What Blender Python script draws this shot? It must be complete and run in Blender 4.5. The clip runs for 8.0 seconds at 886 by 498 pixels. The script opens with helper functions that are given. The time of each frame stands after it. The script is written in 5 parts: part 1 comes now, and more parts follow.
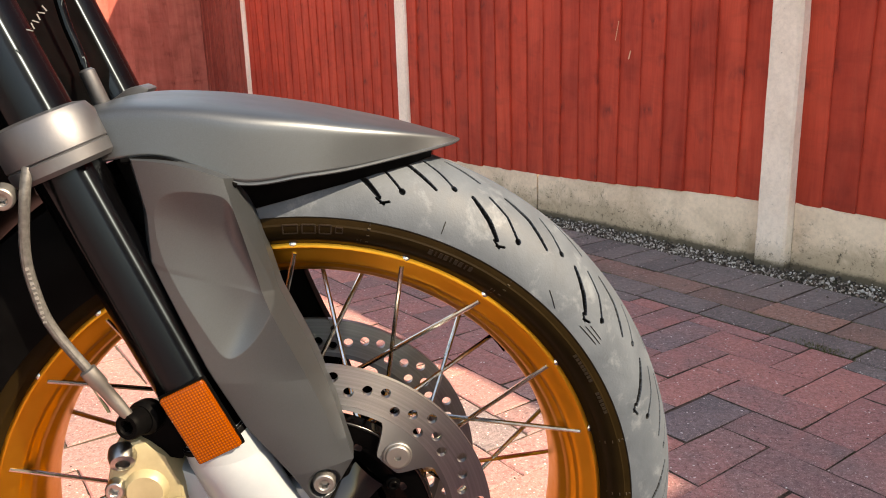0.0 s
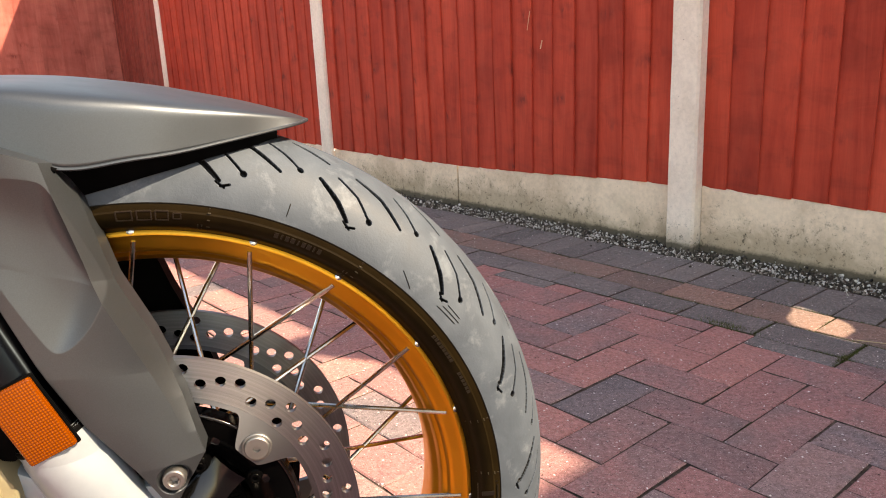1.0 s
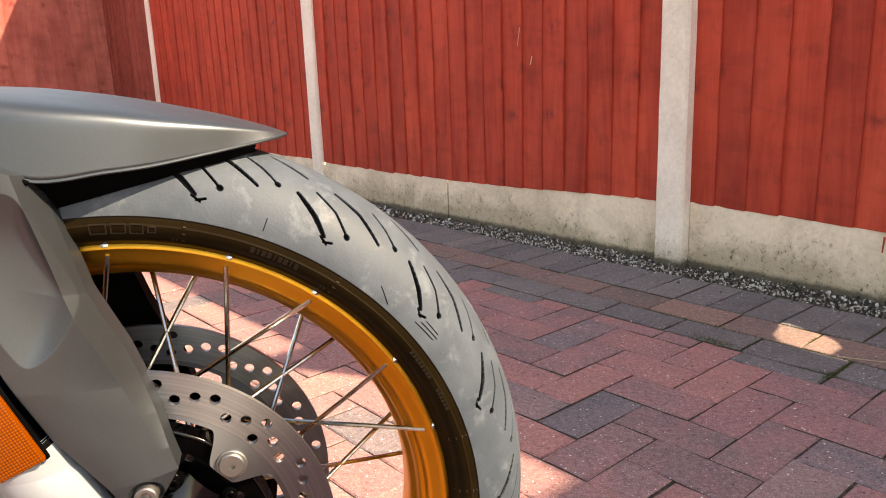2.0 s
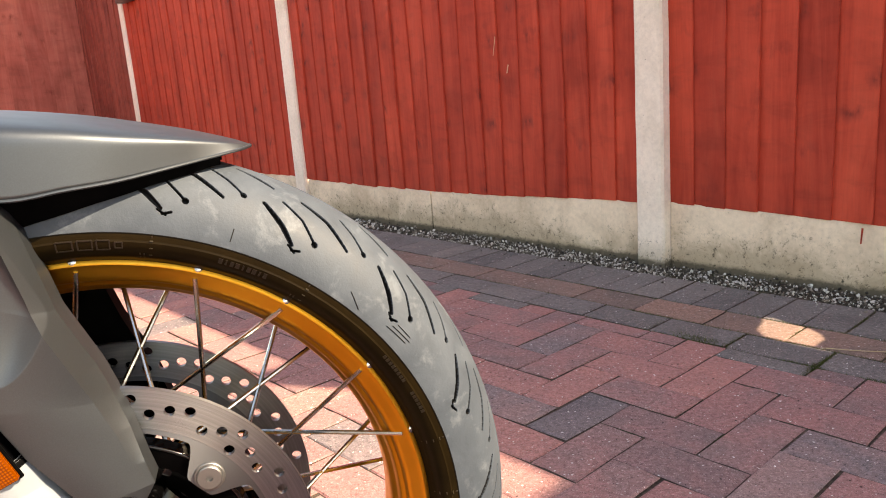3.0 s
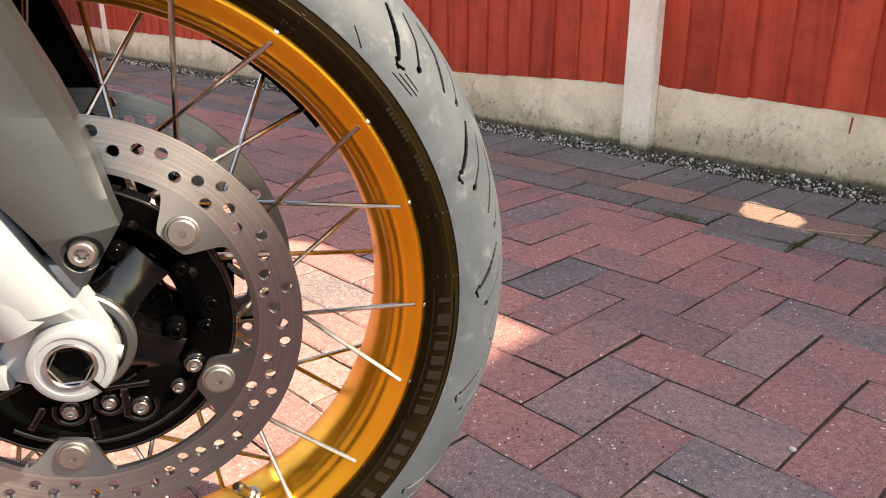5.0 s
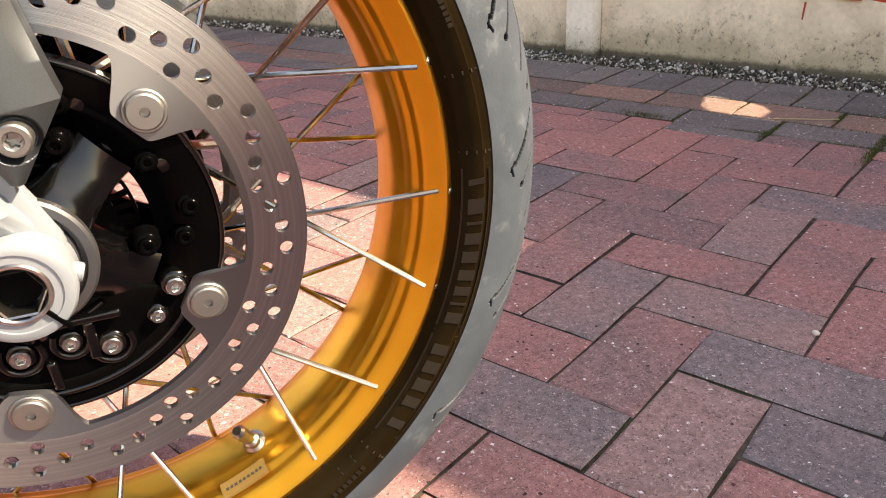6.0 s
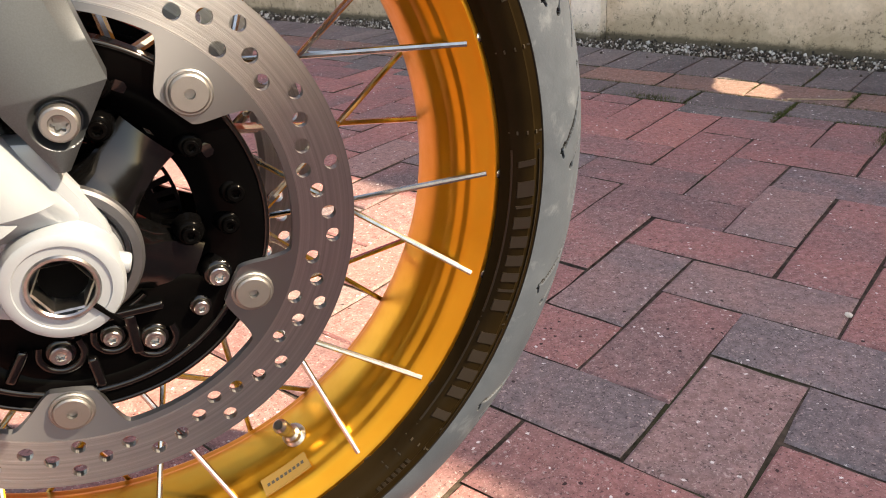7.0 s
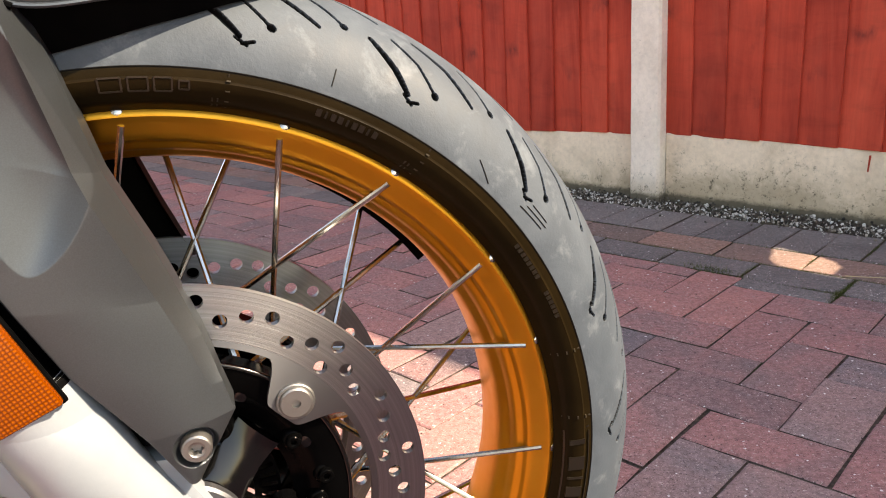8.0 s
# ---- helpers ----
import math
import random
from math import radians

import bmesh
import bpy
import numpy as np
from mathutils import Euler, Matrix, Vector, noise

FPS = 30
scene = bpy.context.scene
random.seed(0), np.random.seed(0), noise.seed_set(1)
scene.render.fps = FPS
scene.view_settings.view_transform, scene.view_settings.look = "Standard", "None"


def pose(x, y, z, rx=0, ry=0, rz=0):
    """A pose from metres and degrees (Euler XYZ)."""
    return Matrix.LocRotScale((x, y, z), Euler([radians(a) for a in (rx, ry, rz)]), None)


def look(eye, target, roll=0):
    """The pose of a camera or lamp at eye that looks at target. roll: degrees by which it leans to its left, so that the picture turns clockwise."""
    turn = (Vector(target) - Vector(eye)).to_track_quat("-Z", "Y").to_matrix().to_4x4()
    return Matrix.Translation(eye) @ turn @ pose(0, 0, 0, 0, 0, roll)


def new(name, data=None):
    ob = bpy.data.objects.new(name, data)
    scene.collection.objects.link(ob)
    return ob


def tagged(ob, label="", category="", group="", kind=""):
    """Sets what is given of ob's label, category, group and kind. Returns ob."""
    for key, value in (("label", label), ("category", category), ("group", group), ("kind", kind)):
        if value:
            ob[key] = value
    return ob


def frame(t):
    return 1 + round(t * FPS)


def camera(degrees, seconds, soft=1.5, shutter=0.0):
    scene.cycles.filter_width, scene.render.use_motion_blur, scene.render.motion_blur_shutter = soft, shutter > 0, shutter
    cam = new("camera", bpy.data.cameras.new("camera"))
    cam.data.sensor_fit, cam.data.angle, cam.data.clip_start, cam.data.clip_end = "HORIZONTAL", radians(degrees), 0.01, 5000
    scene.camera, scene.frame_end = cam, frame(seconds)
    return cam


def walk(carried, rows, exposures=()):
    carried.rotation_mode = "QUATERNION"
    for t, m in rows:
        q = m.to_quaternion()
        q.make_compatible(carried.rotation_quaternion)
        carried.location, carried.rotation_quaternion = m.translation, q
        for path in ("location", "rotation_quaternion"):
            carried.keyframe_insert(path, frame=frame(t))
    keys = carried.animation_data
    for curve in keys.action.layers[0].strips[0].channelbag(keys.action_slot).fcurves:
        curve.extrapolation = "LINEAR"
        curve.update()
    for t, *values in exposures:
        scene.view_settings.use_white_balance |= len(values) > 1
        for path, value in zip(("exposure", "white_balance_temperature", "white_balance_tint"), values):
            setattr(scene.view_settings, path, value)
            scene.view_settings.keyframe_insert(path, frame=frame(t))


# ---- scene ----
cam = camera(60.1, 8.0, soft=1.0)
PATH = [
    (0, (0.197, -0.802, 0.7), (-0.034, 1.121, 0.203), -1.8),
    (0.5, (0.233, -0.796, 0.694), (0.1, 1.135, 0.19), -2.1),
    (1, (0.262, -0.79, 0.684), (0.192, 1.141, 0.17), -2.6),
    (1.5, (0.271, -0.786, 0.684), (0.226, 1.15, 0.184), -1.9),
    (2.8, (0.275, -0.791, 0.681), (0.237, 1.156, 0.229), -3.6),
    (3, (0.289, -0.794, 0.677), (0.27, 1.155, 0.228), -4.4),
    (3.5, (0.306, -0.801, 0.646), (0.346, 1.137, 0.155), -4.4),
    (4, (0.309, -0.794, 0.617), (0.376, 1.131, 0.077), -2.9),
    (4.5, (0.286, -0.79, 0.579), (0.342, 1.112, -0.035), -1.1),
    (5, (0.25, -0.754, 0.551), (0.315, 1.125, -0.13), -0.3),
    (5.2, (0.241, -0.742, 0.531), (0.332, 1.123, -0.184), -0.5),
    (6.3, (0.169, -0.644, 0.469), (0.422, 1.142, -0.395), -3.5),
    (6.5, (0.161, -0.642, 0.466), (0.405, 1.142, -0.404), -3.8),
    (7, (0.157, -0.642, 0.471), (0.397, 1.144, -0.397), -3.8),
    (7.5, (0.166, -0.65, 0.493), (0.383, 1.174, -0.298), -3.6),
    (8, (0.159, -0.674, 0.600), (0.270, 1.238, 0.023), -3.9),
]
walk(cam, [(t, look(eye, target, roll)) for t, eye, target, roll in PATH], [(0.0, 2.31, 9850.0, 13.0), (3.0, 2.40, 9850.0, 13.0), (5.0, 2.45, 9650.0, 12.0), (7.0, 2.42, 9850.0, 13.0), (8.0, 2.41, 9150.0, 12.0)])

# ---- world, sun, exposure ----
SUN_EL, SUN_AZ = radians(43.0), radians(108.0)
world = bpy.data.worlds.new("world")
scene.world = world
world.use_nodes = True
wn = world.node_tree
wn.nodes.clear()
sky = wn.nodes.new("ShaderNodeTexSky")
sky.sky_type, sky.sun_disc = "NISHITA", False
sky.sun_elevation, sky.sun_rotation = SUN_EL, SUN_AZ
wbg, wout = wn.nodes.new("ShaderNodeBackground"), wn.nodes.new("ShaderNodeOutputWorld")
wbg.inputs["Strength"].default_value = 0.110
wn.links.new(sky.outputs[0], wbg.inputs["Color"])
wn.links.new(wbg.outputs[0], wout.inputs["Surface"])
sun = new("sun", bpy.data.lights.new("sun", "SUN"))
sun.data.energy, sun.data.angle, sun.data.color = 2.72, radians(0.55), (1.0, 0.955, 0.905)
sun.matrix_world = look((4 * math.sin(SUN_AZ), 4 * math.cos(SUN_AZ), 4 * math.tan(SUN_EL)), (0, 0, 0))


# ---- materials ----
class Mat:
    """A node material with short calls for its nodes."""

    def __init__(self, name, rough=0.5, metal=0.0, color=(0.5, 0.5, 0.5), spec=0.5):
        self.m = bpy.data.materials.new(name)
        self.m.use_nodes = True
        self.t = self.m.node_tree
        self.b = self.t.nodes["Principled BSDF"]
        self.b.inputs["Roughness"].default_value = rough
        self.b.inputs["Metallic"].default_value = metal
        self.b.inputs["Base Color"].default_value = (*color, 1)
        self.b.inputs["Specular IOR Level"].default_value = spec
        self.tc = self.t.nodes.new("ShaderNodeTexCoord")

    def put(self, value, socket):
        if hasattr(value, "is_output"):
            self.t.links.new(value, socket)
        elif isinstance(value, tuple):
            socket.default_value = (*value, 1) if len(value) == 3 and len(socket.default_value) == 4 else value
        else:
            socket.default_value = value

    def coords(self, scale=(1, 1, 1), kind="Object", shift=None):
        n = self.t.nodes.new("ShaderNodeMapping")
        self.t.links.new(self.tc.outputs[kind], n.inputs["Vector"])
        n.inputs["Scale"].default_value = scale
        if shift is not None:
            self.put(shift, n.inputs["Location"])
        return n.outputs[0]

    def world_coords(self, scale=(1, 1, 1)):
        g = self.t.nodes.new("ShaderNodeNewGeometry")
        n = self.t.nodes.new("ShaderNodeMapping")
        self.t.links.new(g.outputs["Position"], n.inputs["Vector"])
        n.inputs["Scale"].default_value = scale
        return n.outputs[0]

    def noise(self, scale, vec=None, detail=4.0, rough=0.6, distort=0.0):
        n = self.t.nodes.new("ShaderNodeTexNoise")
        n.inputs["Scale"].default_value, n.inputs["Detail"].default_value = scale, detail
        n.inputs["Roughness"].default_value, n.inputs["Distortion"].default_value = rough, distort
        if vec is not None:
            self.t.links.new(vec, n.inputs["Vector"])
        return n.outputs["Fac"]

    def voronoi(self, scale, vec=None, out="Distance"):
        n = self.t.nodes.new("ShaderNodeTexVoronoi")
        n.inputs["Scale"].default_value = scale
        if vec is not None:
            self.t.links.new(vec, n.inputs["Vector"])
        return n.outputs[out]

    def ramp(self, fac, stops):
        n = self.t.nodes.new("ShaderNodeValToRGB")
        els = n.color_ramp.elements
        while len(els) < len(stops):
            els.new(0.5)
        for e, (p, c) in zip(els, stops):
            e.position, e.color = p, (*c, 1) if isinstance(c, tuple) else (c, c, c, 1)
        self.put(fac, n.inputs["Fac"])
        return n.outputs["Color"]

    def mix(self, a, b, fac, mode="MIX"):
        n = self.t.nodes.new("ShaderNodeMix")
        n.data_type, n.blend_type = "RGBA", mode
        self.put(fac, n.inputs[0])
        self.put(a, n.inputs[6])
        self.put(b, n.inputs[7])
        return n.outputs[2]

    def math(self, op, a, b=0.0):
        n = self.t.nodes.new("ShaderNodeMath")
        n.operation = op
        self.put(a, n.inputs[0])
        self.put(b, n.inputs[1])
        return n.outputs[0]

    def random(self, island=False):
        if island:
            return self.t.nodes.new("ShaderNodeNewGeometry").outputs["Random Per Island"]
        return self.t.nodes.new("ShaderNodeObjectInfo").outputs["Random"]

    def color(self, v):
        self.put(v, self.b.inputs["Base Color"])
        return self

    def rough(self, v):
        self.put(v, self.b.inputs["Roughness"])
        return self

    def bump(self, height, strength=0.3, dist=0.002):
        n = self.t.nodes.new("ShaderNodeBump")
        n.inputs["Strength"].default_value, n.inputs["Distance"].default_value = strength, dist
        self.put(height, n.inputs["Height"])
        self.t.links.new(n.outputs[0], self.b.inputs["Normal"])
        return self


def paver_mat(name, stops, island):
    k = Mat(name, rough=0.9, spec=0.25)
    pos = k.world_coords()
    rnd = k.random(island)
    # clouds of red and charcoal inside one block, shifted from block to block
    apart = k.t.nodes.new("ShaderNodeVectorMath")
    apart.operation = "ADD"
    k.put(pos, apart.inputs[0])
    k.put(k.math("MULTIPLY", rnd, 53.0), apart.inputs[1])
    blot = k.math("ADD", k.noise(7.0, apart.outputs[0], 4.0, 0.55, 0.7), k.math("MULTIPLY", k.math("SUBTRACT", rnd, 0.5), 0.42))
    base = k.ramp(blot, stops)
    base = k.mix(base, k.ramp(rnd, [(0.0, (0.86, 0.87, 0.9)), (0.35, (1.08, 1.05, 1.05)), (0.6, (0.94, 0.93, 0.95)), (1.0, (1.1, 1.06, 1.04))]), 1.0, "MULTIPLY")
    mottled = k.mix(base, k.ramp(k.noise(95.0, pos, 7.0, 0.78), [(0.25, 0.26), (0.5, 0.88), (0.78, 1.7)]), 0.78, "MULTIPLY")
    # pale angular aggregate of three sizes
    cells = k.voronoi(150.0, pos, "Color")
    sep = k.t.nodes.new("ShaderNodeSeparateColor")
    k.t.links.new(cells, sep.inputs[0])
    picked = k.math("GREATER_THAN", sep.outputs[0], 0.82)
    grit = k.math("MULTIPLY", picked, k.math("LESS_THAN", k.math("ADD", k.voronoi(150.0, pos), k.math("MULTIPLY", k.noise(480.0, pos, 3.0), 0.9)), k.math("ADD", 0.50, k.math("MULTIPLY", sep.outputs[1], 0.26))))
    chips = k.ramp(k.noise(230.0, pos, 2.0, 0.5, 0.4), [(0.645, 0.0), (0.675, 1.0)])
    crumbs = k.ramp(k.noise(520.0, pos, 2.0, 0.5), [(0.62, 0.0), (0.66, 1.0)])
    pale = k.ramp(k.noise(90.0, pos), [(0.35, (0.44, 0.30, 0.265)), (0.65, (0.72, 0.58, 0.53))])
    speck = k.mix(mottled, pale, k.math("MULTIPLY", k.math("MAXIMUM", chips, k.math("MULTIPLY", crumbs, 0.8)), 0.52))
    speck = k.mix(speck, k.ramp(sep.outputs[2], [(0.0, (0.33, 0.24, 0.22)), (0.5, (0.55, 0.47, 0.44)), (1.0, (0.82, 0.79, 0.76))]), k.math("MULTIPLY", grit, 0.92))
    grains = k.ramp(k.noise(330.0, k.world_coords((1, 1.03, 1)), 2.0, 0.5), [(0.33, 0.6), (0.39, 0.0)])
    speck = k.mix(speck, (0.03, 0.022, 0.024), grains)
    pits = k.math("MULTIPLY", k.math("LESS_THAN", sep.outputs[0], 0.014), k.math("LESS_THAN", k.math("ADD", k.voronoi(150.0, pos), k.math("MULTIPLY", k.noise(300.0, pos, 2.0), 0.5)), 0.56))
    speck = k.mix(speck, (0.02, 0.014, 0.014), k.math("MULTIPLY", pits, 0.85))
    dark = k.math("LESS_THAN", k.noise(60.0, pos, 4.0, 0.7), 0.33)
    k.color(k.mix(speck, (0.035, 0.028, 0.028), k.math("MULTIPLY", dark, 0.5)))
    k.bump(k.mix(k.mix(k.noise(260.0, pos, 5.0, 0.7), k.noise(40.0, pos, 3.0), 0.5), (0, 0, 0), pits), 0.75, 0.003)
    return k.m


BRINDLE = [(0.10, (0.205, 0.148, 0.146)), (0.34, (0.280, 0.164, 0.158)), (0.56, (0.362, 0.176, 0.165)), (0.85, (0.435, 0.200, 0.177))]
SLATE = [(0.20, (0.170, 0.148, 0.153)), (0.45, (0.222, 0.176, 0.178)), (0.66, (0.305, 0.198, 0.188)), (0.95, (0.35, 0.205, 0.188))]
CHARCOAL = [(0.2, (0.130, 0.123, 0.120)), (0.6, (0.190, 0.175, 0.168)), (0.9, (0.235, 0.212, 0.196))]
TERRA = [(0.2, (0.19, 0.145, 0.125)), (0.5, (0.255, 0.168, 0.138)), (0.9, (0.33, 0.195, 0.153))]
m_slate = paver_mat("block_paving_slate", SLATE, False)
m_slate_far = paver_mat("block_paving_slate_far", SLATE, True)
m_paver = paver_mat("block_paving_brindle", BRINDLE, False)
m_paver_far = paver_mat("block_paving_brindle_far", BRINDLE, True)
m_charcoal = paver_mat("block_paving_charcoal", CHARCOAL, False)
m_charcoal_far = paver_mat("block_paving_charcoal_far", CHARCOAL, True)
m_terra = paver_mat("block_paving_terracotta", TERRA, False)
m_terra_far = paver_mat("block_paving_terracotta_far", TERRA, True)

k = Mat("jointing_sand", rough=0.95, spec=0.2)
pos = k.world_coords()
k.color(k.mix(k.ramp(k.noise(90.0, pos, 5.0), [(0.3, (0.030, 0.023, 0.019)), (0.7, (0.120, 0.090, 0.073))]), (0.03, 0.045, 0.012), k.ramp(k.noise(3.0, pos, 3.0), [(0.55, 0.0), (0.68, 0.6)])))
k.bump(k.noise(400.0, pos), 0.6, 0.003)
m_sand = k.m


def concrete_mat(name, light, darkc, algae):
    k = Mat(name, rough=0.88, spec=0.3)
    pos = k.world_coords()
    base = k.ramp(k.noise(5.0, pos, 6.0, 0.62, 0.5), [(0.3, darkc), (0.52, light), (0.8, tuple(min(1, c * 1.12) for c in light))])
    fine = k.mix(base, k.ramp(k.noise(70.0, pos, 6.0, 0.7), [(0.3, 0.8), (0.6, 1.05)]), 0.6, "MULTIPLY")
    # damp and algae that climb from the soil in ragged patches
    sep = k.t.nodes.new("ShaderNodeSeparateXYZ")
    k.t.links.new(pos, sep.inputs[0])
    patch = k.noise(4.5, pos, 6.0, 0.7, 0.6)
    climb = k.math("SUBTRACT", sep.outputs["Z"], k.math("MULTIPLY", k.math("SUBTRACT", patch, 0.36), algae))
    stain = k.ramp(climb, [(0.0, 0.62), (0.03, 0.32), (0.075, 0.0)])
    dirty = k.mix(fine, (0.30, 0.235, 0.15), stain)
    mould = k.math("MULTIPLY", k.ramp(k.noise(55.0, pos, 8.0, 0.85), [(0.38, 1.0), (0.46, 0.0)]), k.ramp(k.math("ADD", climb, k.math("MULTIPLY", k.noise(22.0, pos, 4.0), 0.05)), [(0.045, 0.95), (0.14, 0.0)]))
    dirty = k.mix(dirty, (0.045, 0.042, 0.03), mould)
    foot = k.ramp(k.math("ADD", sep.outputs["Z"], k.math("MULTIPLY", k.noise(30.0, pos, 5.0, 0.75), -0.03)), [(0.0, 0.85), (0.014, 0.0)])
    dirty = k.mix(dirty, (0.06, 0.052, 0.035), foot)
    pock = k.ramp(k.noise(140.0, pos, 2.0, 0.5), [(0.23, 0.5), (0.27, 0.0)])
    dirty = k.mix(dirty, (0.16, 0.13, 0.09), pock)
    runs = k.ramp(k.noise(16.0, k.world_coords((1, 1, 0.06)), 4.0), [(0.56, 0.0), (0.72, 0.2)])
    k.color(k.mix(dirty, (0.34, 0.28, 0.19), runs))
    k.bump(k.mix(k.noise(150.0, pos, 6.0, 0.7), k.noise(25.0, pos, 3.0), 0.4), 0.4, 0.002)
    return k.m


m_board_concrete = concrete_mat("gravel_board_concrete", (0.76, 0.625, 0.475), (0.57, 0.45, 0.325), 0.36)
m_post_concrete = concrete_mat("post_concrete", (0.86, 0.765, 0.66), (0.74, 0.645, 0.54), 0.12)


def stain_mat(name, tone):
    k = Mat(name, rough=0.62, spec=0.35)
    rnd = k.random()
    shift = k.t.nodes.new("ShaderNodeCombineXYZ")
    k.put(k.math("MULTIPLY", rnd, 37.0), shift.inputs[0])
    k.put(k.math("MULTIPLY", rnd, 11.0), shift.inputs[2])
    grain_v = k.coords((9, 9, 0.8), "Object", shift.outputs[0])
    warp = k.coords((4, 4, 1.6), "Object", shift.outputs[0])
    grain = k.noise(1.6, grain_v, 7.0, 0.65, 1.6)
    broad = k.noise(1.0, warp, 4.0, 0.6, 0.8)
    r, g, b = tone
    col = k.ramp(grain, [(0.25, (r * 0.78, g * 0.7, b * 0.7)), (0.5, tone), (0.78, (r * 1.12, g * 1.3, b * 1.3))])
    col = k.mix(col, k.ramp(broad, [(0.3, (0.66, 0.58, 0.58)), (0.5, (0.97, 0.96, 0.96)), (0.7, (1.18, 1.28, 1.28))]), 0.85, "MULTIPLY")
    col = k.mix(col, k.ramp(rnd, [(0.0, (0.88, 0.82, 0.82)), (0.5, (1, 1, 1)), (1.0, (1.08, 1.14, 1.12))]), 1.0, "MULTIPLY")
    wavy = k.t.nodes.new("ShaderNodeVectorMath")
    wavy.operation = "ADD"
    k.put(k.coords((5.0, 5.0, 8.5), "Object", shift.outputs[0]), wavy.inputs[0])
    k.put(k.math("MULTIPLY", k.noise(6.0, warp, 4.0), 0.8), wavy.inputs[1])
    knots = k.voronoi(1.0, wavy.outputs[0])
    col = k.mix(col, (0.16, 0.022, 0.016), k.ramp(knots, [(0.05, 0.8), (0.11, 0.42), (0.26, 0.0)]))
    cross = k.ramp(k.noise(1.0, k.coords((5, 5, 13), "Object", shift.outputs[0]), 5.0, 0.65, 0.6), [(0.32, 0.66), (0.5, 1.0), (0.7, 1.16)])
    col = k.mix(col, cross, 0.55, "MULTIPLY")
    fibre = k.ramp(k.noise(5.0, k.coords((30, 30, 1.2), "Object", shift.outputs[0]), 5.0, 0.7), [(0.3, 0.78), (0.55, 1.0), (0.75, 1.12)])
    col = k.mix(col, fibre, 0.4, "MULTIPLY")
    scuff = k.ramp(k.noise(3.0, k.coords((14, 14, 1.0), "Object", shift.outputs[0]), 5.0, 0.8), [(0.70, 0.0), (0.80, 0.35)])
    k.color(k.mix(col, (0.52, 0.17, 0.10), scuff))
    k.rough(k.ramp(grain, [(0.3, 0.85), (0.7, 0.68)]))
    k.bump(k.mix(grain, k.noise(60.0, k.coords((6, 6, 0.8), "Object", shift.outputs[0]), 3.0), 0.3), 0.5, 0.002)
    return k.m


m_fence = stain_mat("red_fence_stain", (0.485, 0.053, 0.028))
m_scar = Mat("bare_wood", rough=0.8, color=(0.62, 0.36, 0.24)).m
# red stain made darker to put the far corner panel's shade into it
m_gate = stain_mat("darkened_red_stain", (0.30, 0.062, 0.044))
m_pale_gate = stain_mat("faded_red_gate_stain", (0.42, 0.105, 0.080))

k = Mat("gravel_stones", rough=0.8, spec=0.35)
k.color(k.mix(k.ramp(k.random(True), [(0.0, (0.03, 0.025, 0.02)), (0.4, (0.07, 0.058, 0.045)), (0.66, (0.22, 0.185, 0.15)), (0.92, (0.66, 0.63, 0.58))]),
              k.ramp(k.noise(220.0, k.world_coords()), [(0.3, 0.65), (0.7, 1.1)]), 0.7, "MULTIPLY"))
m_gravel = k.m
k = Mat("moss_green", rough=0.9, spec=0.2)
k.color(k.ramp(k.random(True), [(0.0, (0.035, 0.035, 0.012)), (0.6, (0.075, 0.09, 0.024)), (1.0, (0.13, 0.15, 0.05))]))
m_moss = k.m
k = Mat("wall_brick", rough=0.9, color=(0.55, 0.47, 0.4))
k.color(k.ramp(k.noise(3.0, k.world_coords(), 5.0), [(0.3, (0.13, 0.085, 0.065)), (0.7, (0.19, 0.12, 0.09))]))
m_wall = k.m
k = Mat("roof_tiles", rough=0.85)
k.color(k.ramp(k.noise(8.0, k.world_coords(), 4.0), [(0.3, (0.10, 0.06, 0.05)), (0.7, (0.16, 0.09, 0.07))]))
m_roof = k.m

# tyre
k = Mat("scuffed_tread_rubber", rough=0.62, spec=0.3)
pos = k.coords()
smear = k.noise(26.0, pos, 6.0, 0.7, 0.8)
chalk = k.ramp(k.noise(34.0, pos, 6.0, 0.7, 0.25), [(0.56, 0.0), (0.68, 0.55)])
col = k.ramp(smear, [(0.25, (0.038, 0.049, 0.062)), (0.55, (0.055, 0.070, 0.087)), (0.8, (0.076, 0.093, 0.112))])
k.color(k.mix(col, (0.125, 0.147, 0.168), chalk))
k.rough(k.ramp(smear, [(0.3, 0.5), (0.7, 0.72)]))
k.bump(k.noise(500.0, pos, 3.0), 0.15, 0.001)
m_tread = k.m
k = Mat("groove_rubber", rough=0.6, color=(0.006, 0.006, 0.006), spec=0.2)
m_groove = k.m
k = Mat("sidewall_rubber", rough=0.3, spec=0.05)
pos = k.coords()
k.color(k.ramp(k.noise(20.0, pos, 5.0, 0.7), [(0.3, (0.0085, 0.0054, 0.0020)), (0.7, (0.0145, 0.0092, 0.0034))]))
k.bump(k.noise(300.0, pos, 3.0), 0.12, 0.001)
m_side = k.m
m_mark = Mat("moulded_marking_rubber", rough=0.34, spec=0.4, color=(0.013, 0.010, 0.006)).m
m_flash = Mat("pale_mould_flash", rough=0.5, spec=0.3, color=(0.042, 0.034, 0.023)).m

